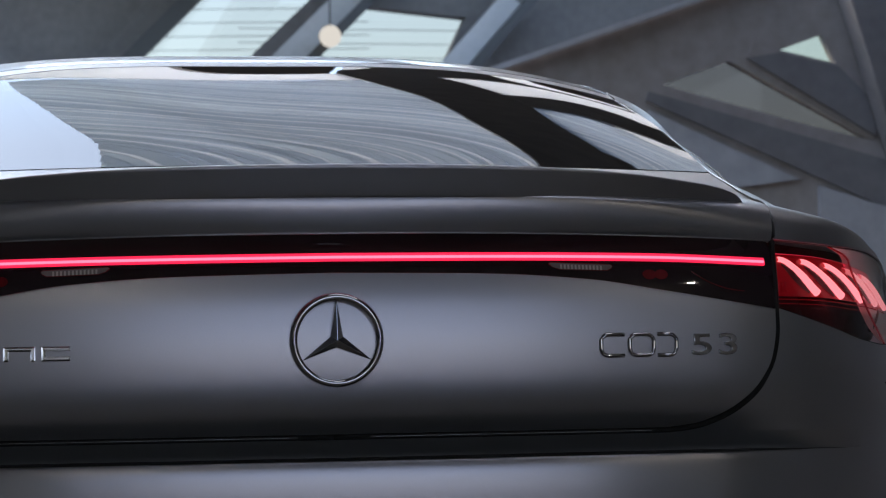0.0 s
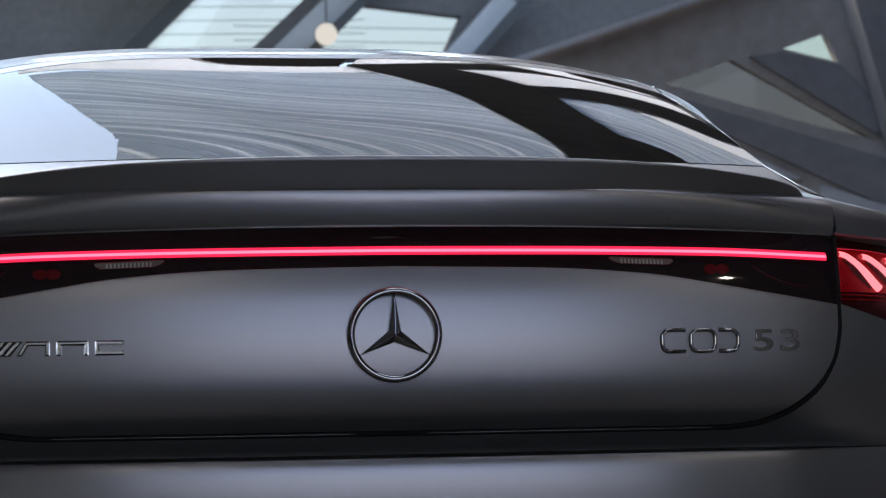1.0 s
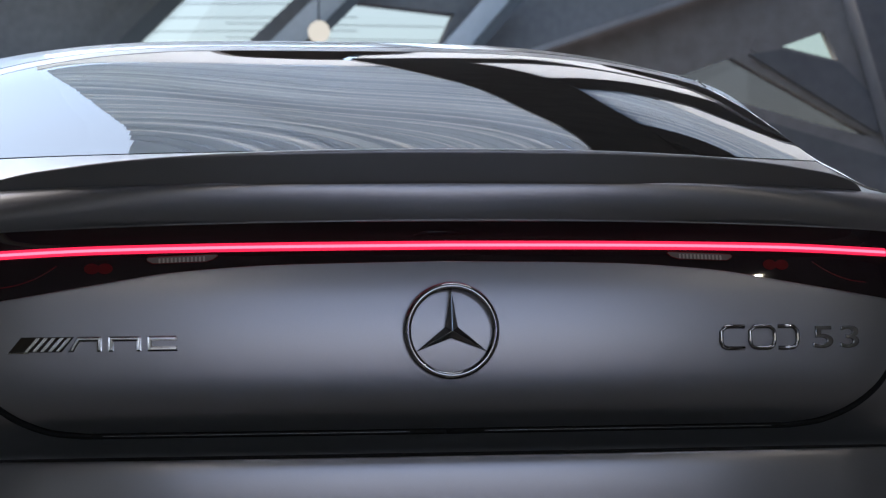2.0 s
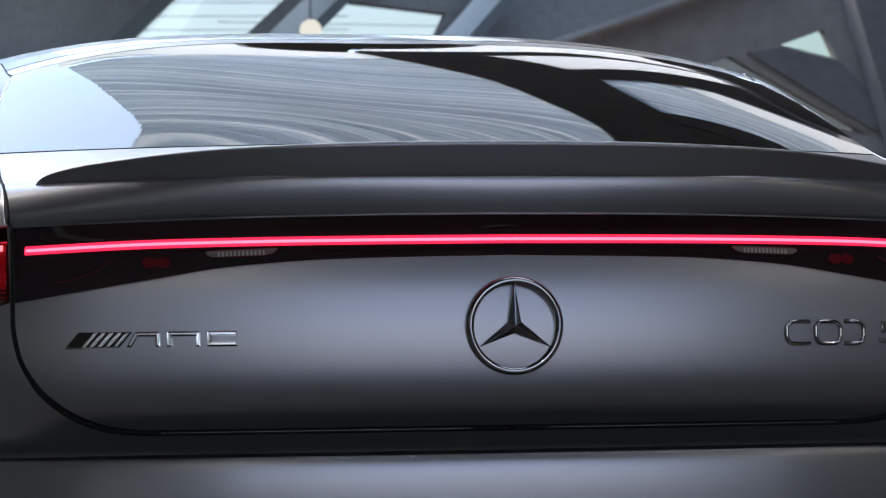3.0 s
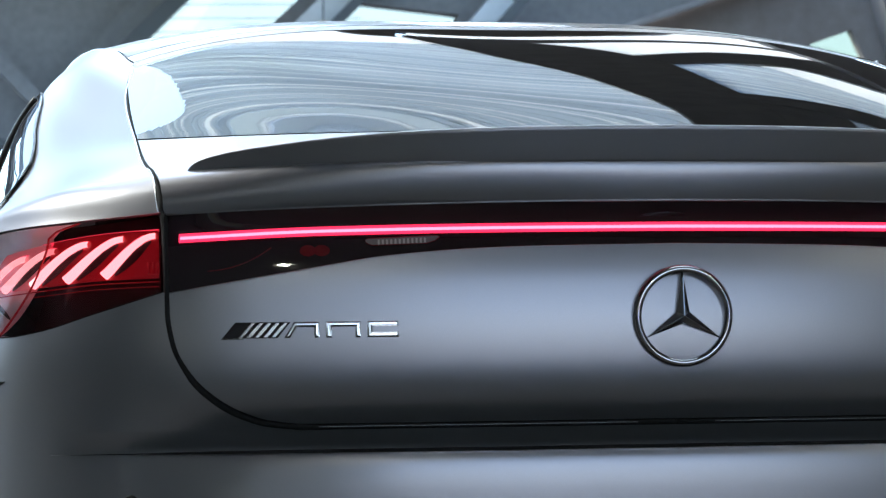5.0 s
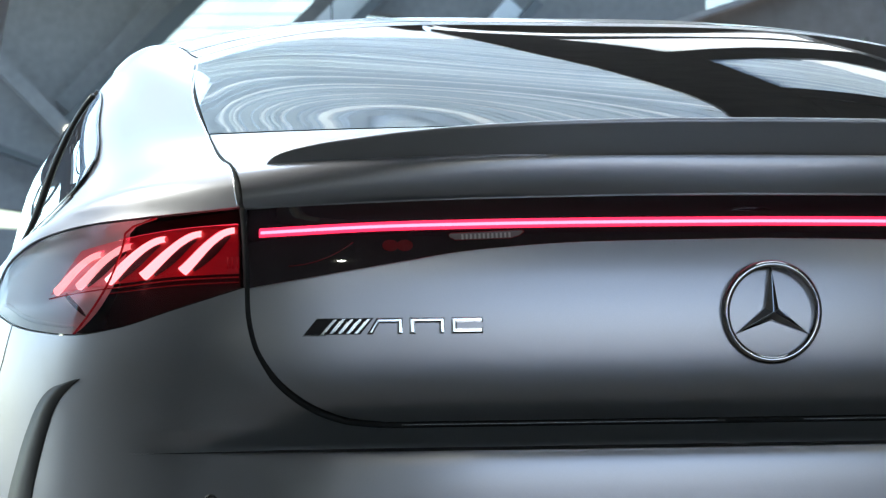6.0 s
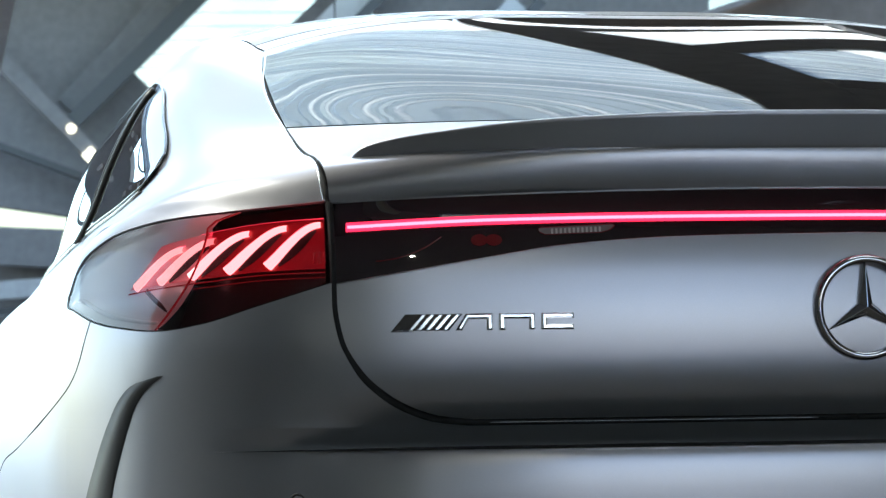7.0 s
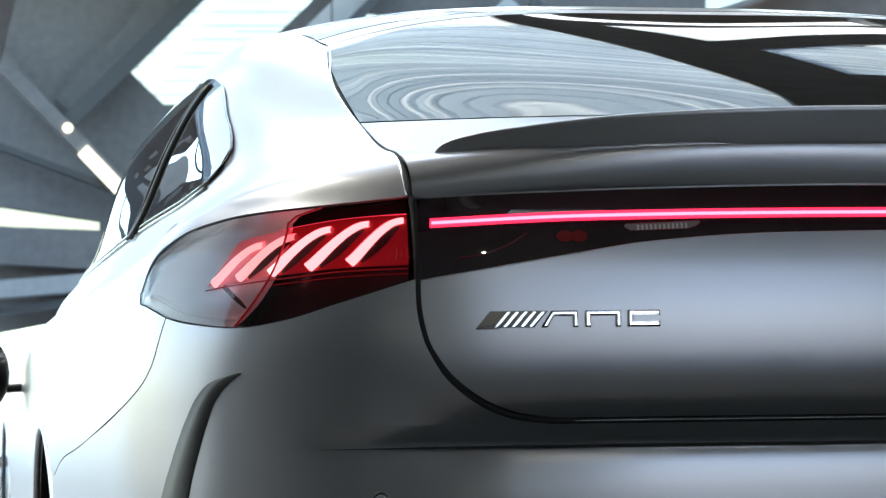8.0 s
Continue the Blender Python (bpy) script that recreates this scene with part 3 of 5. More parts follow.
plan_s = chord(full_plan)
plan_s = plan_s - plan_s[3]
plan_f = cubic(plan_s, full_plan)
s_table = np.linspace(0, 2.0, 400)
x_table = np.array([plan_f(s)[0] for s in s_table])


def s_of(x):
    return float(np.interp(x, x_table[:250], s_table[:250]))


y_table = np.linspace(0.5, 5.3, 960)
y_at = np.array([plan_f(s)[1] for s in y_table])
x_at = np.array([plan_f(s)[0] for s in y_table])


def s_at_y(y):
    return float(np.interp(y, y_at, y_table))


def x_at_y(y):
    return float(np.interp(y, y_at, x_at))


def hull(s, z, off):
    """A point of the lower body: plan outline at s, height z, pushed in by off."""
    p = plan_f(s)
    d = plan_f(s + 0.002) - plan_f(s - 0.002)
    d = d / np.linalg.norm(d)
    return Vector((p[0] - d[1] * off, p[1] + d[0] * off, z))


face_off = pchip([0.80, 0.829, 0.85, 0.865, 0.88, 0.89, 0.90, 0.915, 0.93, 0.95, 1.0, 1.045, 1.068, 1.085, 1.104], [0.040, 0.0235, 0.0100, 0.0035, -0.0010, -0.0028, -0.0038, -0.0045, -0.0047, -0.0043, -0.0006, 0.007, 0.013, 0.022, 0.044])
BASE_OFF = face_off(0.8218)
bumper_off = pchip([0.20, 0.30, 0.40, 0.50, 0.60, 0.70, 0.745, 0.765, 0.780, 0.790, 0.7938, 0.7941, 0.7944, 0.799, 0.810, 0.8218], [0.16, 0.11, 0.05, 0.0, -0.028, -0.0400, -0.0408, -0.0402, -0.0390, -0.0368, -0.0345, 0.004, 0.0420, 0.0410, 0.0345, BASE_OFF])
flank_off = pchip([0.20, 0.35, 0.55, 0.75, 0.85, 0.92, 0.97, 1.0, 1.05, 1.10], [0.10, 0.05, 0.012, 0.0, 0.001, 0.004, 0.010, 0.017, 0.032, 0.055])
corner_fade = pchip([0.0, 0.66, 0.80, 0.98, 6.0], [1, 1, 0.75, 0, 0])
ledge_fade = pchip([0.0, 0.34, 0.53, 0.65, 0.72, 6.0], [1, 0.97, 0.74, 0.26, 0, 0])
groove_fade = pchip([0.0, 0.45, 0.60, 0.70, 0.80, 6.0], [1, 1, 0.85, 0.4, 0, 0])
band_low = pchip([0.0, 0.22, 0.36, 0.45, 0.49, 0.628, 0.7], [1.0465, 1.0430, 1.0340, 1.0205, 1.0140, 0.991, 0.979])
gate_half = pchip([0.829, 0.833, 0.840, 0.855, 0.887, 0.93, 0.973, 1.2], [0.47, 0.51, 0.535, 0.566, 0.601, 0.623, 0.630, 0.633])
near_table = np.array([plan_f(s) for s in np.linspace(0, 1.6, 1600)])


def s_near(x, y):
    """The plan outline's parameter nearest to a place."""
    return float(np.linspace(0, 1.6, 1600)[np.argmin((near_table[:, 0] - x) ** 2 + (near_table[:, 1] - y) ** 2)])


S_TIP = s_near(0.925, 0.429)
edge_shift = pchip([0.0, 0.63, 0.75, 0.86, 0.98, 7.0], [0.024, 0.024, 0.017, 0.009, 0.0, 0.0])
lamp_gap = pchip([0.0, S_TIP - 0.012, S_TIP + 0.002, S_TIP + 0.05, 7.0], [0.0013, 0.0013, 0.0, -0.0004, -0.0004])
lamp_top = pchip([s_of(0.60), s_of(0.64), s_of(0.67), s_near(0.689, 0.109), s_near(0.749, 0.143), s_near(0.814, 0.223), s_near(0.854, 0.278), s_near(0.874, 0.315), s_near(0.893, 0.358), s_near(0.906, 0.397), S_TIP - 0.018, S_TIP - 0.008, S_TIP - 0.002, S_TIP, 3.0, 7.0],
                 [1.092, 1.0905, 1.088, 1.0855, 1.0815, 1.077, 1.070, 1.0635, 1.052, 1.039, 1.028, 1.016, 1.003, 0.993, 0.97, 0.95])
lamp_bot = pchip([s_of(0.60), s_of(0.63), s_of(0.72), s_of(0.782), s_of(0.831), s_of(0.885), s_near(0.900, 0.302), s_near(0.914, 0.35), s_near(0.922, 0.39), S_TIP - 0.010, S_TIP - 0.002, S_TIP, 3.0, 7.0],
                 [1.004, 0.995, 0.967, 0.948, 0.941, 0.948, 0.956, 0.967, 0.975, 0.979, 0.986, 0.992, 0.97, 0.95])


corner_face = pchip([0.74, 0.80, 0.829, 0.85, 0.875, 0.90, 0.925, 0.95, 1.0, 1.045, 1.068, 1.085, 1.104], [0.003, 0.0025, 0.0015, 0.000, -0.0025, -0.0048, -0.006, -0.0055, -0.001, 0.007, 0.013, 0.022, 0.044])
gate_near = pchip([0.0, 0.54, 0.74, 7.0], [1, 1, 0, 0])


def skin_off(s, z):
    """Depth of the lower body under the plan outline."""
    k = corner_fade(s)
    e = ledge_fade(s)
    g = gate_near(s)
    if z > 0.8218:
        return k * (g * face_off(z) + (1 - g) * corner_face(z)) + (1 - k) * flank_off(z)
    fade = g * BASE_OFF * max(0.0, 1 - (0.8218 - z) / 0.08) + (1 - g) * corner_face(z)
    step = bumper_off(z) - BASE_OFF * max(0.0, 1 - (0.8218 - z) / 0.08)
    return k * fade + (1 - k) * flank_off(z) + (groove_fade(s) if step > 0 else e) * step


car = thing("car", "satin dark grey fastback car with glowing red tail light strip", "car")

# lower tailgate panel
rows = []
for v in np.r_[np.linspace(1, 0.12, 22), 0.09, 0.065, 0.045, 0.028, 0.014, 0.0]:
    z_edge = 0.829 + v * (0.993 - 0.829)
    hw = gate_half(z_edge)
    row = []
    for u in np.linspace(-1, 1, 61):
        x = u * hw
        z = 0.829 + v * (band_low(abs(x)) + 0.0004 - 0.829)
        s = s_of(abs(x))
        p = hull(s, z, face_off(z))
        row.append((math.copysign(p.x, x), p.y, p.z))
    rows.append(row)
tailgate = thick(part("tailgate", sheet(rows), PAINT, car, "satin dark grey tailgate panel"))

def band_off(x, z):
    """Depth of the black band, leaning out in the middle up to the fold."""
    o = face_off(z)
    mid = 0.013 if z < 1.076 else 0.013 - 0.80 * (z - 1.076)
    return o if z <= 1.068 else mid + (o - mid) * (abs(x) / 0.632) ** 8


# black band that carries the light strip
rows = []
for v in np.linspace(0, 1, 10):
    row = []
    for u in np.linspace(-1, 1, 61):
        x = u * 0.6335
        top = 1.0992 - 0.0116 * (x / 0.632) ** 2
        z = band_low(abs(x)) + v * (top - band_low(abs(x)))
        p = hull(s_of(abs(x)), z, band_off(x, min(z, 1.104)) + 0.0008)
        row.append((math.copysign(p.x, x), p.y, p.z))
    rows.append(row)
(part("light_band", sheet(rows), BAND, tailgate, "glossy black band across the tailgate"))

# light strip
strip_z = pchip([0, 0.24, 0.445, 0.62], [1.0685, 1.0675, 1.065, 1.058])


def strip_mesh(half_h, out, reach):
    rows = []
    for w, o in ((-1, 0.003), (-0.9, out), (-0.4, out + 0.0012), (0.4, out + 0.0012), (0.9, out), (1, 0.003)):
        row = []
        for u in np.linspace(-1, 1, 61):
            x = u * reach
            z = strip_z(abs(x)) + w * half_h
            p = hull(s_of(abs(x)), z, band_off(x, z) + 0.002 - o)
            row.append((math.copysign(p.x, x), p.y, p.z))
        rows.append(row)
    return sheet(rows)


part("light_strip", strip_mesh(0.0056, 0.0040, 0.619), STRIP_GLOW, tailgate, "glowing red light strip")
part("light_core", strip_mesh(0.0020, 0.0062, 0.617), STRIP_CORE, tailgate, "brighter pink line along the strip")

# deck between the strip and the rear window: half width, y and z at the centre and at the edge
DECK = [(0.633, -0.0050, 0.078, 1.1000, 1.0885), (0.6345, -0.0085, 0.0765, 1.110, 1.098), (0.635, -0.0110, 0.0765, 1.120, 1.108), (0.636, -0.0126, 0.0815, 1.130, 1.118), (0.637, -0.0131, 0.0890, 1.139, 1.128), (0.638, -0.0125, 0.101, 1.147, 1.1360), (0.6385, -0.0116, 0.109, 1.1515, 1.1392), (0.639, -0.0056, 0.122, 1.1545, 1.1428), (0.6395, 0.030, 0.164, 1.1590, 1.1500), (0.640, 0.090, 0.200, 1.166, 1.1558), (0.641, 0.280, 0.310, 1.195, 1.182), (0.639, 0.432, 0.428, 1.228, 1.2125)]
GLASS_ROWS = [(0.6395, 0.436, 0.432, 1.2295, 1.2145), (0.6375, 0.60, 0.57, 1.303, 1.2615), (0.6305, 0.80, 0.73, 1.376, 1.3150), (0.6195, 0.96, 0.86, 1.424, 1.3580), (0.6065, 1.07, 0.930, 1.452, 1.379)]
HEADER_ROWS = [(0.606, 1.078, 0.936, 1.454, 1.3805), (0.6125, 1.11, 0.97, 1.461, 1.3875), (0.614, 1.14, 1.00, 1.4675, 1.3945)]
ROOF_ROWS = [(0.6145, 1.146, 1.006, 1.4690, 1.3960), (0.6165, 1.25, 1.13, 1.488, 1.4205), (0.630, 1.38, 1.29, 1.508, 1.4425), (0.654, 1.7, 1.65, 1.5350, 1.472), (0.650, 2.2, 2.2, 1.5350, 1.487), (0.63, 2.8, 2.8, 1.485, 1.44), (0.63, 3.5, 3.5, 1.26, 1.22), (0.68, 4.0, 3.95, 1.06, 1.03), (0.68, 4.6, 4.45, 0.95, 0.92), (0.60, 5.08, 4.98, 0.78, 0.76)]


def cross_rows(keys, per, cols=57, p0=2.2, p1=2.2, bow=0.0):
    """Rows across the car, smooth from key to key; p0 and p1 say how late they fall away towards the sides."""
    t = chord([(a[1], a[3], a[2], a[4]) for a in keys])
    f = cubic(t, keys)
    rows = []
    for q in np.linspace(0, t[-1], per):
        hw, yc, ye, zc, ze = f(q)
        rows.append([(u * hw, yc + (ye - yc) * abs(u) ** (2 + bow * min(1.0, 8 * q / t[-1])), zc + (ze - zc) * abs(u) ** (p0 + (p1 - p0) * q / t[-1])) for u in np.linspace(-1, 1, cols)])
    return rows


thick(part("deck", sheet(cross_rows(DECK, 60, bow=0.7)), PAINT, tailgate, "satin grey deck under the spoiler"))
fold = [(p[0], p[1] - 0.0004, p[2]) for p in cross_rows(DECK, 24)[0]]
band_foot = []
for x in np.linspace(-0.629, 0.629, 61):
    p = hull(s_of(abs(x)), band_low(abs(x)), face_off(band_low(abs(x))) - 0.0004)
    band_foot.append((math.copysign(p.x, x), p.y, p.z))
part("band_edge", tube(band_foot, 0.0008, 6), PAINT, tailgate, "fine light edge under the black band")
part("fold_edge", tube(fold, 0.0013, 6), PAINT, tailgate, "fine crease line along the deck fold")
rear_window = part("rear_window", sheet(cross_rows(GLASS_ROWS, 26, 57, 2.2, 3.1)), GLASS, tailgate, "dark tinted rear window full of reflections")
thick(rear_window)
thick(part("header", sheet(cross_rows(HEADER_ROWS, 8, 57, 3.1, 3.1)), PAINT, tailgate))
roof = thick(part("roof", sheet(cross_rows(ROOF_ROWS, 60, 57, 3.1, 2.4)), ROOF_GLASS, car, "glossy black glass roof"))

# spoiler
sp_top = pchip([0, 0.13, 0.25, 0.37, 0.44, 0.51, 0.54, 0.575, 0.590, 0.600, 0.604], [1.1930, 1.1922, 1.1897, 1.1852, 1.1803, 1.1730, 1.1695, 1.1625, 1.1570, 1.1480, 1.1390])
sp_bot = pchip([0, 0.26, 0.44, 0.52, 0.60], [1.1480, 1.1468, 1.1428, 1.1400, 1.1375])
deck_z = pchip([0.0, 0.015, 0.085, 0.28, 0.432], [1.126, 1.150, 1.1565, 1.195, 1.228])
rows = []
half_x = np.r_[np.linspace(0, 0.57, 36), 0.58, 0.587, 0.592, 0.596, 0.599, 0.601, 0.603, 0.604]
for x in np.r_[-half_x[:0:-1], half_x]:
    a = abs(x)
    yb = -0.031 + 0.136 * (a / 0.6) ** 2.7
    zt, zb = sp_top(a), sp_bot(a)
    h = max(zt - zb, 0.0)
    k = h / 0.046
    ym = yb + 0.031 + 0.20 * k
    zm = deck_z(ym - 0.04 * (a / 0.6) ** 2) - 0.022 * (a / 0.63) ** 2.2 - 0.004
    sec = [(0.06, -0.25), (0.026, -0.01), (0.0185, 0.0), (0.0170, 0.03), (0.0160, 0.08), (0.0100, 0.5), (0.0055, 0.82), (0.0045, 0.88), (0.0045, 0.93), (0.006, 0.97), (0.010, 0.995), (0.016, 1.0), (0.05, 1.015)]
    rows.append([(x, yb + a_ * k, zb + b_ * h) for a_, b_ in sec] + [(x, (yb + ym) / 2, (zt + max(zm, zt - 0.01)) / 2 + 0.002 * k), (x, ym, zm)])
part("spoiler", sheet(rows), PAINT, tailgate, "slim satin grey lip spoiler")

# bumper
zs = np.r_[0.8215, 0.8185, 0.812, 0.806, 0.803, 0.800, 0.7985, 0.797, 0.7956, 0.7944, 0.7941, 0.7938, 0.792, 0.790, 0.787, 0.784, 0.778, 0.770, 0.758, 0.745, np.linspace(0.72, 0.22, 26)]
S_JOIN = s_of(gate_half(0.8295) + 0.0045)


def outside_arch(p):
    return not any(math.hypot(p.y - yc, p.z - 0.36) < 0.455 for yc in (1.67, 4.90)) or abs(p.x) < 0.6


rows = []
for z in zs:
    half = [hull(s, z, skin_off(s, z)) for s in np.linspace(0, S_JOIN, 30)]
    rows.append([Vector((-p.x, p.y, p.z)) for p in half[:0:-1]] + half)
bumper = crisp(part("bumper", sheet(rows), PAINT, car, "satin grey bumper"), 28)

# black strip that paints in the shade on the bumper step, tapering out at the corners
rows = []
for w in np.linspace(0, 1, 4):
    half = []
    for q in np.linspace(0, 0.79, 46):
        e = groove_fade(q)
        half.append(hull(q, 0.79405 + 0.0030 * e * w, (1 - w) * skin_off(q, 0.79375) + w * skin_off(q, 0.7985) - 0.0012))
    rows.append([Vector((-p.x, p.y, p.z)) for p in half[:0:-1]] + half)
part("step_shade", sheet(rows), SEAL, bumper, "black strip standing in for shade on the bumper step")

# dark liner behind the panel gaps
rows = []
for z in np.linspace(0.824, 1.095, 14):
    row = []
    for u in np.linspace(-1, 1, 41):
        x = u * 0.641
        p = hull(s_of(abs(x)), z, face_off(z) + 0.016)
        row.append((math.copysign(p.x, x), p.y, p.z))
    rows.append(row)
part("gap_liner", sheet(rows), SEAL, car)

# upper quarter rails, from the tailgate edge round the haunch and forward
RAILS = [
    [(0.6172, 1.004, 1.3962), (0.6200, 1.125, 1.4195), (0.636, 1.30, 1.4440), (0.662, 1.8, 1.476), (0.655, 2.3, 1.490), (0.63, 2.9, 1.43), (0.63, 3.5, 1.22), (0.69, 4.0, 1.03), (0.70, 4.7, 0.88)],
    [(0.6095, 0.932, 1.3795), (0.648, 1.03, 1.391), (0.691, 1.22, 1.401), (0.700, 1.6, 1.420), (0.701, 2.2, 1.438), (0.69, 2.9, 1.39), (0.69, 3.5, 1.19), (0.74, 4.0, 1.01), (0.74, 4.7, 0.86)],
    [(0.6312, 0.735, 1.3150), (0.684, 0.87, 1.320), (0.727, 1.10, 1.342), (0.736, 1.5, 1.374), (0.742, 2.2, 1.388), (0.745, 2.9, 1.34), (0.73, 3.5, 1.16), (0.78, 4.0, 0.99), (0.77, 4.7, 0.84)],
    [(0.6412, 0.432, 1.2140), (0.704, 0.58, 1.213), (0.765, 0.82, 1.232), (0.790, 1.2, 1.247), (0.814, 1.8, 1.250), (0.814, 2.6, 1.235), (0.79, 3.4, 1.11), (0.82, 4.0, 0.97), (0.79, 4.7, 0.82)],
    [(0.645, 0.310, 1.1820), (0.735, 0.43, 1.166), (0.792, 0.66, 1.158), (0.819, 1.05, 1.149), (0.846, 1.7, 1.137), (0.856, 2.6, 1.13), (0.85, 3.4, 1.07), (0.85, 4.0, 0.95), (0.81, 4.7, 0.80)],
    [(0.644, 0.200, 1.1555), (0.748, 0.264, 1.1305), (0.826, 0.46, 1.111), (0.868, 0.78, 1.091), (0.888, 1.3, 1.078), (0.900, 2.2, 1.070), (0.90, 3.3, 1.04), (0.88, 4.0, 0.93), (0.83, 4.7, 0.78)],
    [(0.6405, 0.1010, 1.1220), (0.745, 0.153, 1.112), (0.849, 0.300, 1.091), (0.903, 0.568, 1.057), (0.926, 1.0, 1.038), (0.932, 1.8, 1.030), (0.915, 3.0, 1.02), (0.90, 4.0, 0.91), (0.84, 4.7, 0.76)],
]


def hatch_shut(side):
    """The gap line between tailgate and quarter panel."""
    ps = [(0.6085, 0.931, 1.3770), (0.6315, 0.735, 1.3135), (0.6410, 0.432, 1.2115), (0.6432, 0.31, 1.1805), (0.6422, 0.205, 1.1570), (0.6408, 0.142, 1.1430), (0.639, 0.103, 1.127), (0.6370, 0.085, 1.108), (0.6345, 0.078, 1.089)]
    return [(side * x, y, z) for x, y, z in sampled(ps, 40)]


BODY_TREES = {}


def quarter(side):
    s1 = 5.4
    q_tip = (S_TIP - s_of(0.65)) / (s1 - s_of(0.65))
    u = np.unique(np.r_[np.linspace(0, 1, 70) ** 1.7, np.linspace(q_tip - 0.05, q_tip + 0.012, 46)])
    n_col = len(u)
    rails = []
    for r in RAILS:
        s = chord(r)
        f = cubic(s, r)
        rails.append([f(s[-1] * q) for q in u])
    for lift, s0 in ((0.005, s_of(0.6470)), (0.0, s_of(0.6450))):
        rails.append([np.array(hull(s0 + (s1 - s0) * q, lamp_top(s0 + (s1 - s0) * q) + lamp_gap(s0 + (s1 - s0) * q) + lift, edge_shift(s0 + (s1 - s0) * q) + (1 - corner_fade(s0 + (s1 - s0) * q)) * flank_off(lamp_top(s0 + (s1 - s0) * q) + lift) + lift * 0.55 * corner_fade(s0 + (s1 - s0) * q))) for q in u])
    cols_out = []
    for j in range(n_col):
        ps = [rails[i][j] for i in range(len(rails))]
        s = chord(ps)
        f = cubic(s, ps)
        cols_out.append([f(q) for q in np.concatenate([np.linspace(s[i], s[i + 1], 7)[:-1] for i in range(len(s) - 1)] + [[s[-1]]])])
    rows = [[(side * cols_out[j][i][0], cols_out[j][i][1], cols_out[j][i][2]) for j in range(n_col)] for i in range(len(cols_out[0]))]
    bm = sheet(rows, side < 0)
    BODY_TREES[side] = BVHTree.FromBMesh(bm)
    panel = thick(part("quarter_panel", bm, PAINT, car, "satin grey rear quarter panel"))
    rolled = [(side * (p[0] + 0.0014), p[1], p[2] - 0.0004) for p in cols_out[0][7:48]]
    # silver instead of body paint puts the edge highlight into the colour
    part("rolled_edge", tube(rolled, 0.0017, 8), TRIM, panel, "rolled panel edge in silver that stands for its highlight")
    gutter = [(side * (p[0] - 0.002), p[1], p[2] + 0.0006) for p in sampled(RAILS[0][1:6], 40)]
    part("roof_trim", tube(gutter, np.r_[np.linspace(0.0004, 0.0030, 14), np.full(26, 0.0030)], 8), TRIM, panel, "slim satin silver roof trim")
    return panel


def lower_quarter(side):
    """Bumper corner and flank in one shell, from under the tail lamp down to the sill."""
    rows = []
    q_tip = (S_TIP - s_of(0.64)) / (5.6 - s_of(0.64))
    fracs = np.unique(np.r_[np.linspace(0, 1, 110) ** 1.9, np.linspace(q_tip - 0.04, q_tip + 0.02, 46)])
    for v in np.r_[np.linspace(0, 0.85, 22), 0.9, 0.94, 0.97, 0.985, 1.0]:
        z_start = 0.990 + v * (0.8220 - 0.990)
        s0 = s_of(gate_half(z_start + 0.0075) + 0.0045)
        row = []
        for q in fracs:
            s = s0 + (5.6 - s0) * q
            top = lamp_bot(s) - lamp_gap(s)
            z = top + v * (0.8220 - top)
            p = hull(s, z, skin_off(s, z))
            row.append((side * p.x, p.y, p.z))
        rows.append(row)
    for z in zs:
        row = []
        for q in fracs:
            p = hull(S_JOIN + (5.6 - S_JOIN) * q, z, skin_off(S_JOIN + (5.6 - S_JOIN) * q, z))
            row.append((side * p.x, p.y, p.z))
        rows.append(row)
    return crisp(part("lower_quarter", sheet(rows, side < 0, outside_arch), PAINT, car, "satin grey flank below the tail lamp"), 28)


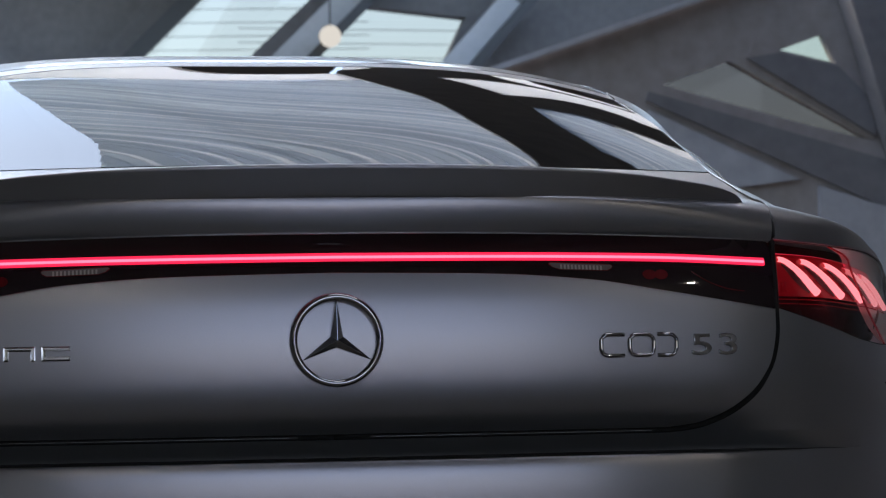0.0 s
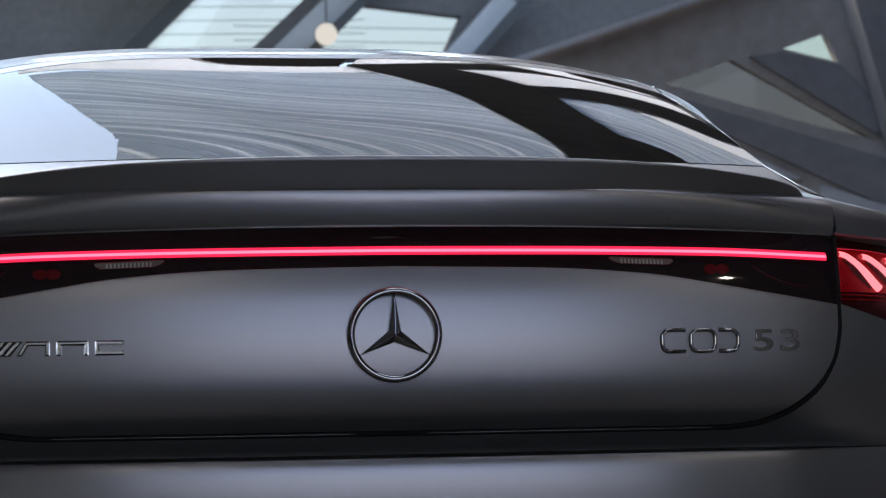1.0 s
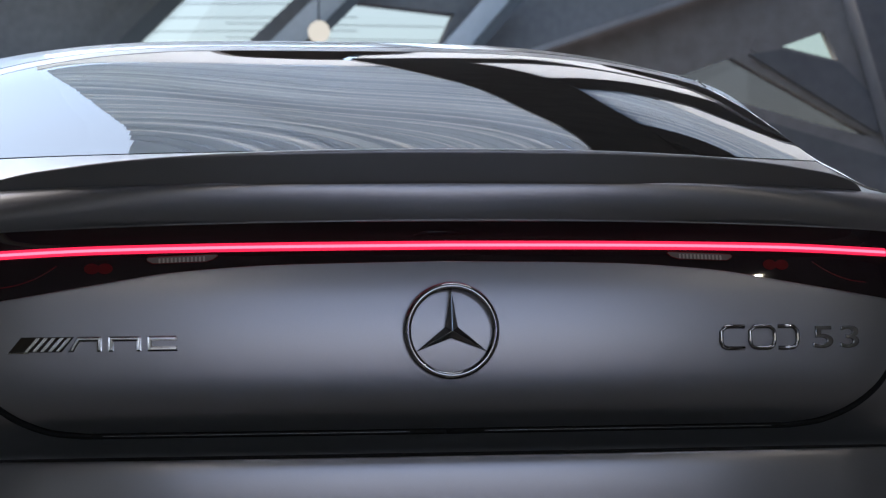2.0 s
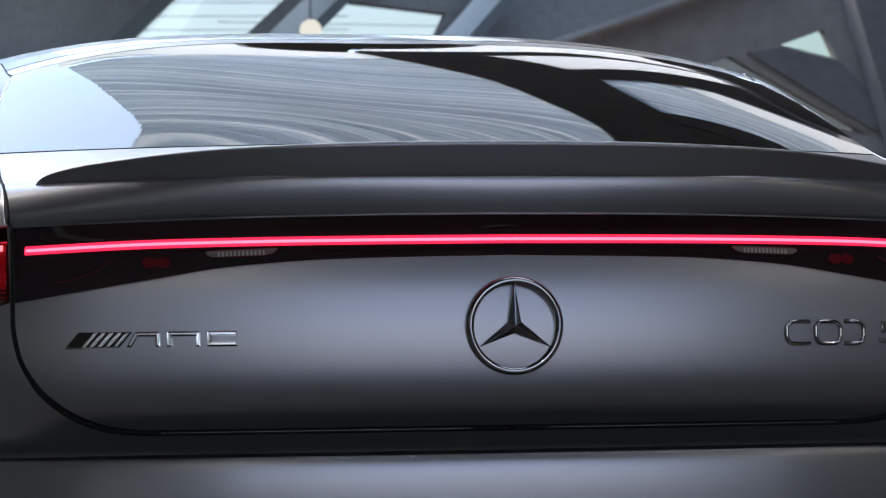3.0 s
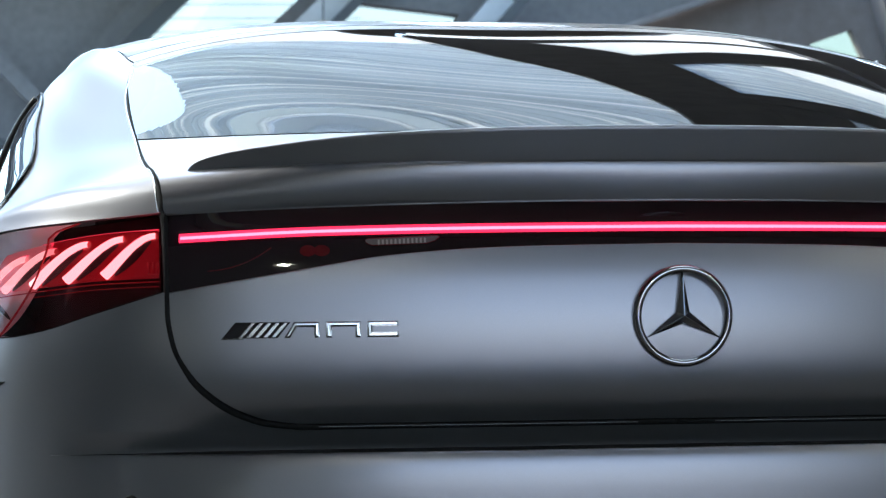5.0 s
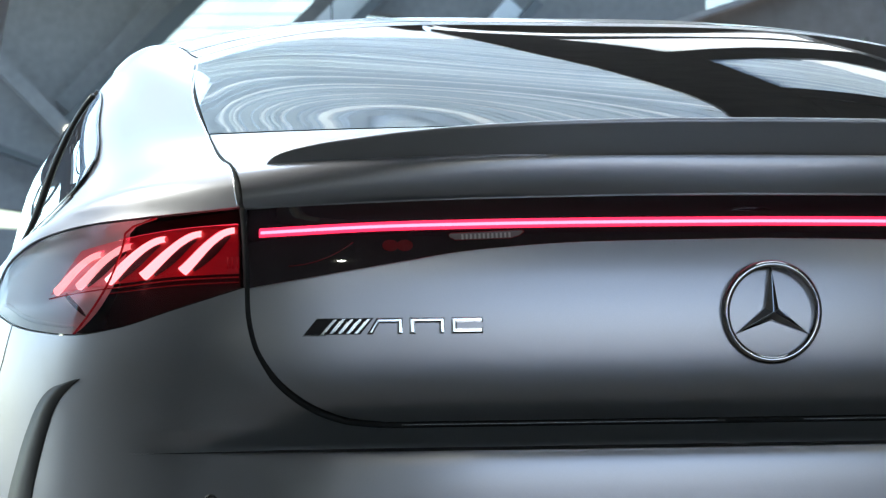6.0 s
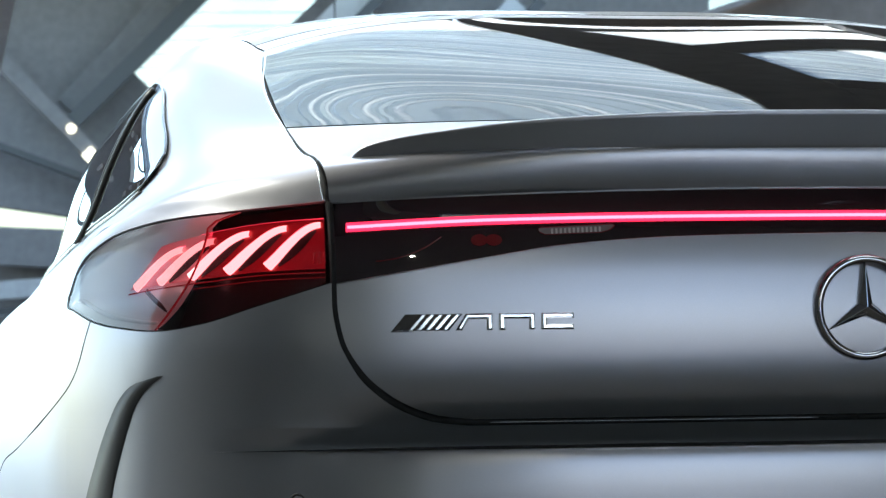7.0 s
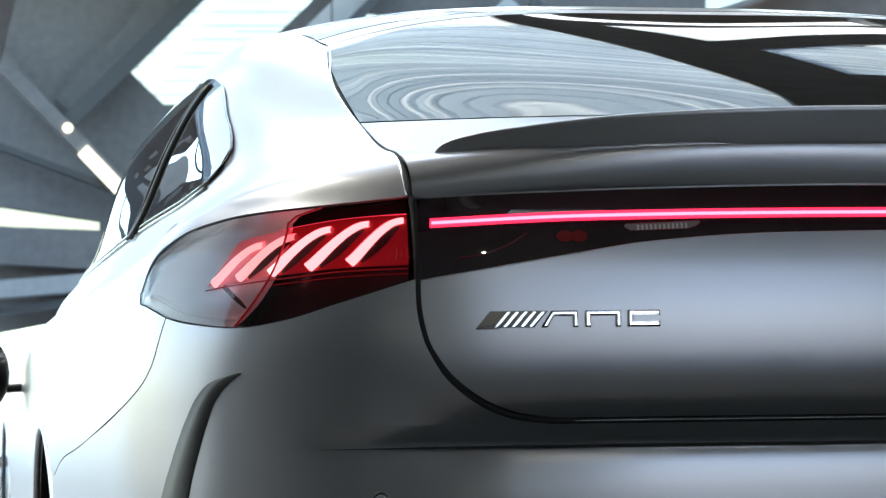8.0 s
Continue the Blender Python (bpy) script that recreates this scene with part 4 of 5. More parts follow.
def lamp(side):
    """Tail lamp: dark housing, red and clear lens, five glowing blades."""
    sa, sb = s_of(0.6385), S_TIP - 0.0006

    def skin(s, z, depth=0.0):
        k = np.clip((z - lamp_bot(s)) / max(lamp_top(s) - lamp_bot(s), 1e-4), 0, 1)
        w = np.clip((k - 0.55) / 0.45, 0, 1)
        w = w * w * (3 - 2 * w)
        off = (1 - w) * corner_fade(s) * face_off(min(z, 1.055)) + w * edge_shift(s) + (1 - corner_fade(s)) * flank_off(z)
        near = np.clip(1 - (s - sa) / 0.10, 0, 1)
        p = hull(s + 0.27 * (off + depth) * near, z, off + depth)
        return Vector((side * p.x, p.y, p.z))

    def surf(s, k, depth=0.0):
        return skin(s, lamp_bot(s) + k * (lamp_top(s) - lamp_bot(s)), depth)

    split = lambda k: s_of(0.838 - 0.050 * k - 0.018 * math.sin(math.pi * k) - 0.045 * max(0.0, (k - 0.88) / 0.12) ** 2)
    ks = np.linspace(0.005, 0.992, 18)

    def grid(f0, f1, depth, n=40):
        return [[surf(f0(k) + (f1(k) - f0(k)) * (1 - (1 - u) ** 1.6), k, depth) for u in np.linspace(0, 1, n)] for k in ks]
    start, end = (lambda k: sa), (lambda k: sb)
    housing = part("tail_lamp", sheet(grid(start, end, 0.045), side < 0), LAMP_DARK, car, "tail lamp with glowing red curved blades")
    ease = lambda v: min(1.0, max(0.0, v)) ** 0.5
    rows = [[surf(split(k) + (sb - split(k)) * (1 - (1 - u) ** 1.6), k, 0.003 + 0.014 * ease(min(k, 1 - k) / 0.2) * ease((1 - u) / 0.35)) for u in np.linspace(0, 1, 40)] for k in ks]
    outward(part("outer_housing", sheet(rows, side < 0), LAMP_SILVER, housing, "pale silver inside of the outer lamp end"))
    outward(part("red_lens", sheet(grid(start, split, 0.001), side < 0), RED_LENS, housing, "red lens"))
    outward(part("clear_lens", sheet(grid(split, end, 0.001), side < 0), CLEAR_LENS, housing, "clear outer lens"))
    part("lens_edge", tube([surf(split(k), k, 0.004) for k in ks], 0.0014, 6), LAMP_RED, housing, "red edge between the lenses")
    part("lens_seal", tube([surf(sa + (sb - sa) * (1 - (1 - u) ** 1.8), 0.0, 0.002) for u in np.linspace(0, 1, 70)], 0.0007, 6), SEAL, housing)
    part("lens_seal", tube([surf(sa + (sb - sa) * (1 - (1 - u) ** 1.8), 1.0, 0.002) for u in np.linspace(0, 1, 70)], 0.0007, 6), SEAL, housing)
    # red reflector behind the blades and smoked panel under them
    z_top = pchip([sa, s_of(0.72), s_of(0.78), s_of(0.84), s_of(0.90)], [1.071, 1.067, 1.060, 1.049, 1.030])
    z_low = pchip([sa, s_of(0.72), s_of(0.78), s_of(0.84), s_of(0.90)], [1.010, 1.008, 1.003, 0.998, 0.990])
    span = np.linspace(sa + 0.003, s_of(0.885), 30)

    def reflector(f0, f1, mat, label):
        rows = []
        for k in np.linspace(0, 1, 14):
            a, b = f0(k), f1(k)
            rows.append([skin(a + (b - a) * q, z_low(a + (b - a) * q) + (z_top(a + (b - a) * q) - z_low(a + (b - a) * q)) * k, 0.013 + 0.002 * math.sin(40 * k) * (1 - q)) for q in np.linspace(0, 1, 24)])
        part("reflector", sheet(rows, side < 0), mat, housing, label)
    reflector(lambda k: sa + 0.003, lambda k: split(0.45 + 0.4 * k) - 0.002, LAMP_RED, "red faceted reflector")
    reflector(lambda k: split(0.45 + 0.4 * k) + 0.002, lambda k: s_of(0.882 - 0.03 * k), LAMP_PINK, "pale pink reflector behind the clear lens")
    for xb, xt, zb, zt in ((0.712, 0.646, 1.014, 1.063), (0.760, 0.690, 1.010, 1.060), (0.803, 0.738, 1.005, 1.055), (0.842, 0.780, 1.001, 1.048), (0.872, 0.818, 0.996, 1.040)):
        s_b, s_t = s_of(xb), s_of(xt)
        rows = []
        for q in np.linspace(0, 1, 20):
            s = s_b + (s_t - s_b) * q
            z = zb + (zt - zb) * math.sin(q * math.pi / 2) ** 1.15
            ds = s_t - s_b
            dz = (zt - zb) * math.pi / 2 * math.cos(q * math.pi / 2)
            ln = math.hypot(ds, dz)
            w = 0.0072 * (1 - 0.42 * q)
            ns, nz = -dz / ln, ds / ln
            rows.append([skin(s + ns * w * a, z + nz * w * a * 0.9, 0.006 + 0.006 * (1 - b) + 0.002 * q) for a, b in ((-1, 0), (-0.9, 0.7), (-0.4, 1), (0.4, 1), (0.9, 0.7), (1, 0))])
        part("light_blade", sheet(rows, side < 0), BLADE_GLOW if xb < 0.82 else BLADE_DIM, housing, "glowing red curved blade")
        if xb < 0.85:
            shade = []
            for q in np.linspace(0.12, 0.9, 16):
                s = s_b + (s_t - s_b) * q
                z = zb + (zt - zb) * math.sin(q * math.pi / 2) ** 1.15
                dz = (zt - zb) * math.pi / 2 * math.cos(q * math.pi / 2)
                ln = math.hypot(s_t - s_b, dz)
                ns, nz = -dz / ln, (s_t - s_b) / ln
                w = 0.0072 * (1 - 0.42 * q)
                shade.append([skin(s + ns * a, z + nz * a, d) for a, d in ((w * 1.05, 0.0118), (w * 1.05 + 0.011 * math.sin(math.pi * q), 0.0118))])
            part("blade_wall", sheet(shade, side < 0), LAMP_DARK, housing, "dark side wall of a light blade")
        part("blade_edge", tube([r[0] for r in rows], 0.0012, 5), LAMP_GLOW_DIM, housing)
    part("light_guide", tube([skin(s, z_low(s) - 0.004, 0.016) for s in span], 0.0008, 6), LAMP_RED, housing, "thin red light line")
    part("light_guide", tube([skin(s, z_low(s) - 0.010, 0.020) for s in span[:20]], 0.0005, 6), LAMP_RED, housing, "thin red light line")
    part("light_guide", tube([skin(s, z_top(s) - 0.001, 0.016) for s in span[:18]], 0.0020, 6), LAMP_GLOW_DIM, housing, "thin red light line")
    for i in range(3):
        s = sa + 0.004 + 0.0065 * i
        part("light_bar", tube([skin(s, 1.030, 0.012), skin(s, 1.016, 0.012)], 0.0016, 6), LAMP_RED, housing, "short upright red light bar")
    part("bezel", tube([surf(split(0.05) + 0.012 + (sb - split(0.05) - 0.03) * u, 0.07 + 0.12 * u * u, 0.012) for u in np.linspace(0, 1, 16)], 0.003, 6), LAMP_SILVER, housing, "silver trim line")
    part("bezel", tube([surf(split(0.2) + 0.02 + 0.05 * u, 0.16 + 0.2 * u, 0.02) for u in np.linspace(0, 1, 10)], 0.0045, 6), LAMP_DARK, housing)
    part("bezel", tube([surf(split(0.5) + 0.035 + 0.012 * u, 0.22 + 0.5 * u, 0.02) for u in np.linspace(0, 1, 10)], 0.002, 6), LAMP_DARK, housing)
    return housing


for side in (-1, 1):
    quarter(side)
    lower_quarter(side)
    lamp(side)
    low = [hull(s_of(gate_half(z + 0.0035) + 0.0022 + 0.26 * max(0.0, face_off(z)) * (z > 0.95)), z, skin_off(s_of(gate_half(z)), z) + 0.0034) for z in np.r_[np.linspace(1.068, 0.86, 22), 0.85, 0.842, 0.836, 0.831, 0.828, 0.8262]]
    low += [hull(s_of(x), 0.8255, face_off(0.8255) + 0.004) for x in np.linspace(0.44, 0.0, 16)]
    part("shut_seal", tube([(side * p[0], p[1], p[2]) for p in sampled([(abs(q[0]), q[1], q[2]) for q in hatch_shut(1)[::3]] + [tuple(q) for q in low], 200)], np.r_[np.linspace(0.0014, 0.0024, 30), np.linspace(0.0024, 0.0019, 50), np.linspace(0.0019, 0.0036, 20), np.full(100, 0.0048)], 6), SEAL, car, "black gap seal beside the tailgate")
    roll = [hull(s_of(gate_half(z + 0.0035) + 0.0030), z, skin_off(s_of(gate_half(z)), z) - 0.0002) for z in np.r_[np.linspace(0.905, 0.86, 8), 0.85, 0.842, 0.836, 0.831, 0.828, 0.8262]]
    roll += [hull(s_of(x), 0.8252, face_off(0.8252) - 0.0004) for x in np.linspace(0.44, 0.05, 14)]
    part("rolled_edge", tube([(side * p[0], p[1], p[2]) for p in sampled([tuple(q) for q in roll], 90)], np.r_[np.linspace(0.0002, 0.0006, 20), np.full(70, 0.0006)], 6), PAINT, tailgate, "rolled edge inside the tailgate gap")
    seam = [hull(s_at_y(y), z, skin_off(s_at_y(y), z) + 0.0004) for y, z in ((0.308, 0.957), (0.3205, 0.9315), (0.3367, 0.9038), (0.3614, 0.883), (0.4022, 0.8657), (0.5053, 0.8422), (0.7083, 0.8144), (0.9788, 0.7844), (1.166, 0.7663), (1.285, 0.743))]
    part("panel_seam", tube([(side * p[0], p[1], p[2]) for p in sampled(seam, 60)], 0.0011, 6), SEAL, car)
    part("panel_seam", tube([(side * p[0], p[1], p[2]) for p in sampled([(0.6100, 0.930, 1.3800), (0.6140, 0.968, 1.3885), (0.6155, 1.006, 1.3975), (0.6175, 1.13, 1.4210)], 16)], np.linspace(0.0010, 0.0006, 16), 6), SEAL, car)

# side windows: frame line, glass and pillars
def side_window(side):
    """Quarter and door glass laid on the upper body, with frame and pillars."""
    tree = BODY_TREES[side]

    def at(y, z, out=0.007):
        hit = tree.ray_cast(Vector((side * 2.0, y, z)), Vector((-side, 0, 0)))
        return Vector((hit[0].x + side * out, y, z)) if hit[0] else Vector((side * (0.74 + out), y, z))
    rear = sampled([(1.50, 1.392), (1.36, 1.376), (1.12, 1.334), (0.90, 1.266), (0.765, 1.216), (0.725, 1.190), (0.775, 1.165)], 30)
    low = sampled([(0.775, 1.165), (0.92, 1.1555), (1.2, 1.1515), (1.9, 1.136), (3.0, 1.12)], 30)
    top = sampled([(1.50, 1.392), (1.8, 1.402), (2.3, 1.400), (2.7, 1.355), (3.0, 1.28)], 20)
    edge = np.concatenate([rear[::-1], top[1:]])
    es, ls = chord(edge), chord(low)
    rows = []
    for q in np.linspace(0, 1, 56):
        a = np.array([np.interp(q * es[-1], es, edge[:, i]) for i in (0, 1)])
        b = np.array([np.interp(q * ls[-1], ls, low[:, i]) for i in (0, 1)])
        rows.append([at(*(a + (b - a) * w)) for w in np.linspace(0, 1, 12)])
    win = outward(part("side_window", sheet(rows, side > 0), SIDE_GLASS, car, "tinted side window"))
    part("window_frame", tube([at(y, z, 0.005) for y, z in np.concatenate([low[::-1], edge[1:]])], 0.0021, 8), BLACK_GLOSS, win, "black frame line")
    part("window_trim", tube([at(y, z - 0.009, 0.003) for y, z in low[::-1]], 0.0024, 8), DARK_CHROME, win, "dark chrome trim line")
    part("window_trim", tube([at(y + 0.01, z + 0.012, 0.004) for y, z in edge[32:]], 0.0030, 8), DARK_CHROME, win, "dark chrome trim line")
    part("door_pillar", tube([at(1.56 - 0.27 * k, 1.132 + 0.228 * k, 0.008) for k in np.linspace(0, 1, 16)], 0.0052, 8), BLACK_SATIN, win, "black door pillar")
    part("door_pillar", tube([at(1.62 - 0.25 * k, 1.132 + 0.234 * k, 0.008) for k in np.linspace(0, 1, 16)], 0.0030, 8), BLACK_SATIN, win, "black door edge")
    return win


for side in (-1, 1):
    side_window(side)
    # black air slot behind the wheel
    slot_in = pchip([0.45, 0.60, 0.736, 0.775, 0.81, 0.84, 0.860, 0.876, 0.886], [0.890, 0.890, 0.883, 0.876, 0.868, 0.860, 0.851, 0.838, 0.826])
    slot_out = pchip([0.45, 0.60, 0.736, 0.775, 0.81, 0.84, 0.860, 0.876, 0.886], [0.925, 0.922, 0.911, 0.902, 0.893, 0.883, 0.874, 0.860, 0.830])
    rows = []
    for z in np.r_[np.linspace(0.45, 0.84, 20), np.linspace(0.85, 0.886, 10)]:
        a, b = s_of(slot_in(z)), s_of(slot_out(z))
        rows.append([(side * p.x, p.y, p.z) for p in (hull(a + (b - a) * w, z, skin_off(a + (b - a) * w, z) - o) for w, o in ((0, -0.001), (0.06, 0.0022), (0.5, 0.0015), (0.94, 0.0028), (1, -0.001)))])
    part("air_slot", sheet(rows, side > 0), BLACK_SATIN, bumper, "black air slot in the bumper corner")
    # wheels
    for yc in (1.67, 4.90):
        tyre = part("tyre", lathe([(0.365, -0.12), (0.375, -0.08), (0.377, 0.0), (0.375, 0.08), (0.365, 0.12), (0.31, 0.125), (0.275, 0.115), (0.275, -0.115), (0.31, -0.125)]), TYRE, car, "black tyre")
        tyre.location = (side * (x_at_y(yc) - 0.145), yc, 0.377)
        rim_ob = part("rim", lathe([(0.27, -0.1), (0.27, 0.1), (0.255, 0.1), (0.24, 0.02), (0.07, 0.07 * side), (0.02, 0.08 * side), (0.02, -0.02), (0.235, -0.09)], 40), RIM, tyre, "dark alloy rim")
        part("arch_lip", tube([(side * (x_at_y(yc - 0.455 * math.cos(a)) - 0.010 + 0.006 * math.sin(a)), yc - 0.455 * math.cos(a), 0.36 + 0.455 * math.sin(a)) for a in np.linspace(-0.2, math.pi + 0.2, 48)], 0.007, 8), PAINT, car)
        part("arch_liner", lathe([(0.45, -0.20 * side), (0.45, 0.10 * side), (0.444, 0.10 * side), (0.43, -0.19 * side)], 40), LINER, car).location = (side * (x_at_y(yc) - 0.145), yc, 0.36)
    # door mirror
    m_bm = bmesh.new()
    bmesh.ops.create_uvsphere(m_bm, u_segments=24, v_segments=14, radius=1.0)
    for v in m_bm.verts:
        v.co = (side * 1.085 + v.co.x * 0.085, 3.25 + v.co.y * 0.07, 0.925 + v.co.z * 0.085 * (1 - 0.2 * v.co.x * side))
    door_mirror = part("door_mirror", m_bm, BLACK_GLOSS, car, "black door mirror housing")
    part("mirror_foot", tube([(side * 0.90, 3.34, 0.90), (side * 1.03, 3.30, 0.89)], 0.010, 8), BLACK_SATIN, door_mirror)

# parking sensor in the bumper corner
p = hull(s_of(0.676), 0.7345, skin_off(s_of(0.676), 0.7345))
a, b = plan_f(s_of(0.676) - 0.01), plan_f(s_of(0.676) + 0.01)
turn = math.degrees(math.atan2(b[1] - a[1], b[0] - a[0]))
sensor = part("parking_sensor", lathe([(0.0008, -0.0016), (0.0068, -0.0016), (0.0076, 0.0), (0.0076, 0.004), (0.0008, 0.004)], 32, "y"), PAINT, bumper, "round grey parking sensor")
sensor.matrix_world = pose(-p.x, p.y, p.z, 0, 0, -turn)
part("sensor_ring", lathe([(0.0078, 0.003), (0.0078, -0.0012), (0.0100, -0.0016), (0.0112, 0.0004), (0.0112, 0.003)], 32, "y"), BLACK_SATIN, sensor, "black sensor ring")

# cabin floor and rear shelf, dark behind the glass
part("rear_shelf", box(-0.58, 0.58, 0.45, 1.6, 1.10, 1.15, 0.02), INTERIOR, car, "black parcel shelf")
part("rear_seat", box(-0.62, 0.62, 1.6, 1.85, 0.6, 1.28, 0.06), INTERIOR, car, "black rear seat back")
part("underbody", box(-0.80, 0.80, 0.30, 5.0, 0.20, 0.30, 0.03), BLACK_SATIN, car)


# ---- badges ----
def on_gate(x, z, out=0.0):
    p = hull(s_of(abs(x)), z, face_off(z) - out)
    return (math.copysign(p.x, x), p.y, p.z)


def on_band(x, z, out=0.0):
    p = hull(s_of(abs(x)), z, band_off(x, z) + 0.0008 - out)
    return (math.copysign(p.x, x), p.y, p.z)


def badge_piece(name, outline, mat, height=0.0035, bevel=0.0008, label=""):
    """A raised flat piece that follows the panel; outline in (x, z)."""
    bm = slab(outline, 0, 1, 0)
    front = [v for v in bm.verts if v.co.y < 0.5]
    rims = [e for e in bm.edges if e.verts[0] in front and e.verts[1] in front]
    for v in bm.verts:
        x, z = v.co.x, v.co.z
        lean = (0.957 - z) * 0.02 if height > 0.002 else 0.0
        v.co = Vector(on_gate(x, z, height + lean if v.co.y < 0.5 else -0.001))
    if bevel:
        bmesh.ops.bevel(bm, geom=rims, offset=bevel, segments=1, affect="EDGES")
    return part(name, bm, mat, tailgate, label, False)


EMB_X, EMB_Z, EMB_R = 0.0015, 0.9560, 0.0595
ring_bm = lathe([(EMB_R + 0.0045, 0.004), (EMB_R + 0.0040, -0.004), (EMB_R + 0.0022, -0.0075), (EMB_R - 0.0010, -0.0088), (EMB_R - 0.0044, -0.0078), (EMB_R - 0.0058, -0.0050), (EMB_R - 0.0064, 0.004)], 96, "y")
ring = part("emblem_ring", ring_bm, DARK_CHROME, tailgate, "dark chrome ring emblem")
ring.matrix_world = pose(EMB_X, -0.006, EMB_Z, 2.0, 0, 0)
for a in (90, 210, 330):
    bm = bmesh.new()
    d, e = Vector((math.cos(radians(a)), 0, math.sin(radians(a)))), Vector((-math.sin(radians(a)), 0, math.cos(radians(a))))
    tip = bm.verts.new(d * 0.0548 + Vector((0, -0.003, 0)))
    tip_b = bm.verts.new(d * 0.0548 + Vector((0, 0.004, 0)))
    mid = bm.verts.new(Vector((0, -0.011, 0)))
    l, r = bm.verts.new(d * 0.0045 + e * 0.0085 + Vector((0, -0.004, 0))), bm.verts.new(d * 0.0045 - e * 0.0085 + Vector((0, -0.004, 0)))
    lb, rb = bm.verts.new(d * 0.0045 + e * 0.0085 + Vector((0, 0.004, 0))), bm.verts.new(d * 0.0045 - e * 0.0085 + Vector((0, 0.004, 0)))
    for f in ((tip, mid, l), (tip, r, mid), (tip, l, lb, tip_b), (tip, tip_b, rb, r)):
        bm.faces.new(f)
    bmesh.ops.recalc_face_normals(bm, faces=bm.faces)
    bmesh.ops.bevel(bm, geom=[e for e in bm.edges if not e.is_boundary], offset=0.0007, segments=3, profile=0.5, affect="EDGES")
    part("emblem_spoke", bm, DARK_CHROME, ring, "dark chrome tapered blade", False)


badge_piece("badge_plate", [(-0.567, 0.9340), (-0.500, 0.9340), (-0.484, 0.9535), (-0.551, 0.9535)], BLACK_GLOSS, 0.0016, 0, "black slanted badge plate")
badge_piece("badge_bar", [(-0.568, 0.9325), (-0.541, 0.9325), (-0.540, 0.9342), (-0.567, 0.9342)], CHROME)
for i in range(5):
    x = -0.5475 + 0.0100 * i
    badge_piece("badge_slash", [(x, 0.9345), (x + 0.0050, 0.9345), (x + 0.0210, 0.953), (x + 0.0160, 0.953)], CHROME, label="bright chrome slanted bar")
Z0, Z1, W = 0.9340, 0.9535, 0.0062
for x0, x1, skew in ((-0.492, -0.449, 0.012), (-0.441, -0.399, 0.0)):
    arch = [(x0, Z0), (x0 + W + 0.001, Z0), (x0 + W + 0.001 + skew * 0.68, Z1 - W), (x1 - W, Z1 - W), (x1 - W, Z0), (x1, Z0), (x1, Z1), (x0 + skew, Z1)]
    badge_piece("badge_shape", arch, CHROME, 0.0046, 0.0021, "bright chrome arch shape")
badge_piece("badge_shape", [(-0.391, Z0), (-0.353, Z0), (-0.353, Z0 + W), (-0.391 + W, Z0 + W), (-0.391 + W, Z1 - W), (-0.353, Z1 - W), (-0.353, Z1), (-0.391, Z1)],
            CHROME, 0.0046, 0.0021, "bright chrome bracket shape")


def loop_piece(x0, x1, z0, z1, open_side):
    """A raised round-cornered outline, open on one side."""
    r = 0.010
    corners = [(x1 - r, z1 - r, 0), (x0 + r, z1 - r, 90), (x0 + r, z0 + r, 180), (x1 - r, z0 + r, 270)]
    path = []
    for cx, cz, a0 in corners:
        path += [(cx + r * math.cos(radians(a0 + a)), cz + r * math.sin(radians(a0 + a))) for a in (0, 22, 45, 68, 90)]
    if open_side == "right":
        path = [(x1, z1)] + path[5:15] + [(x1, z0)]
    elif open_side == "left":
        path = [(x0, z0)] + path[15:] + path[:5] + [(x0, z1)]
    part("badge_loop", tube([on_gate(x, z, 0.0012) for x, z in path], 0.0030, 8, open_side is None), DARK_CHROME, tailgate, "dark chrome raised outline")


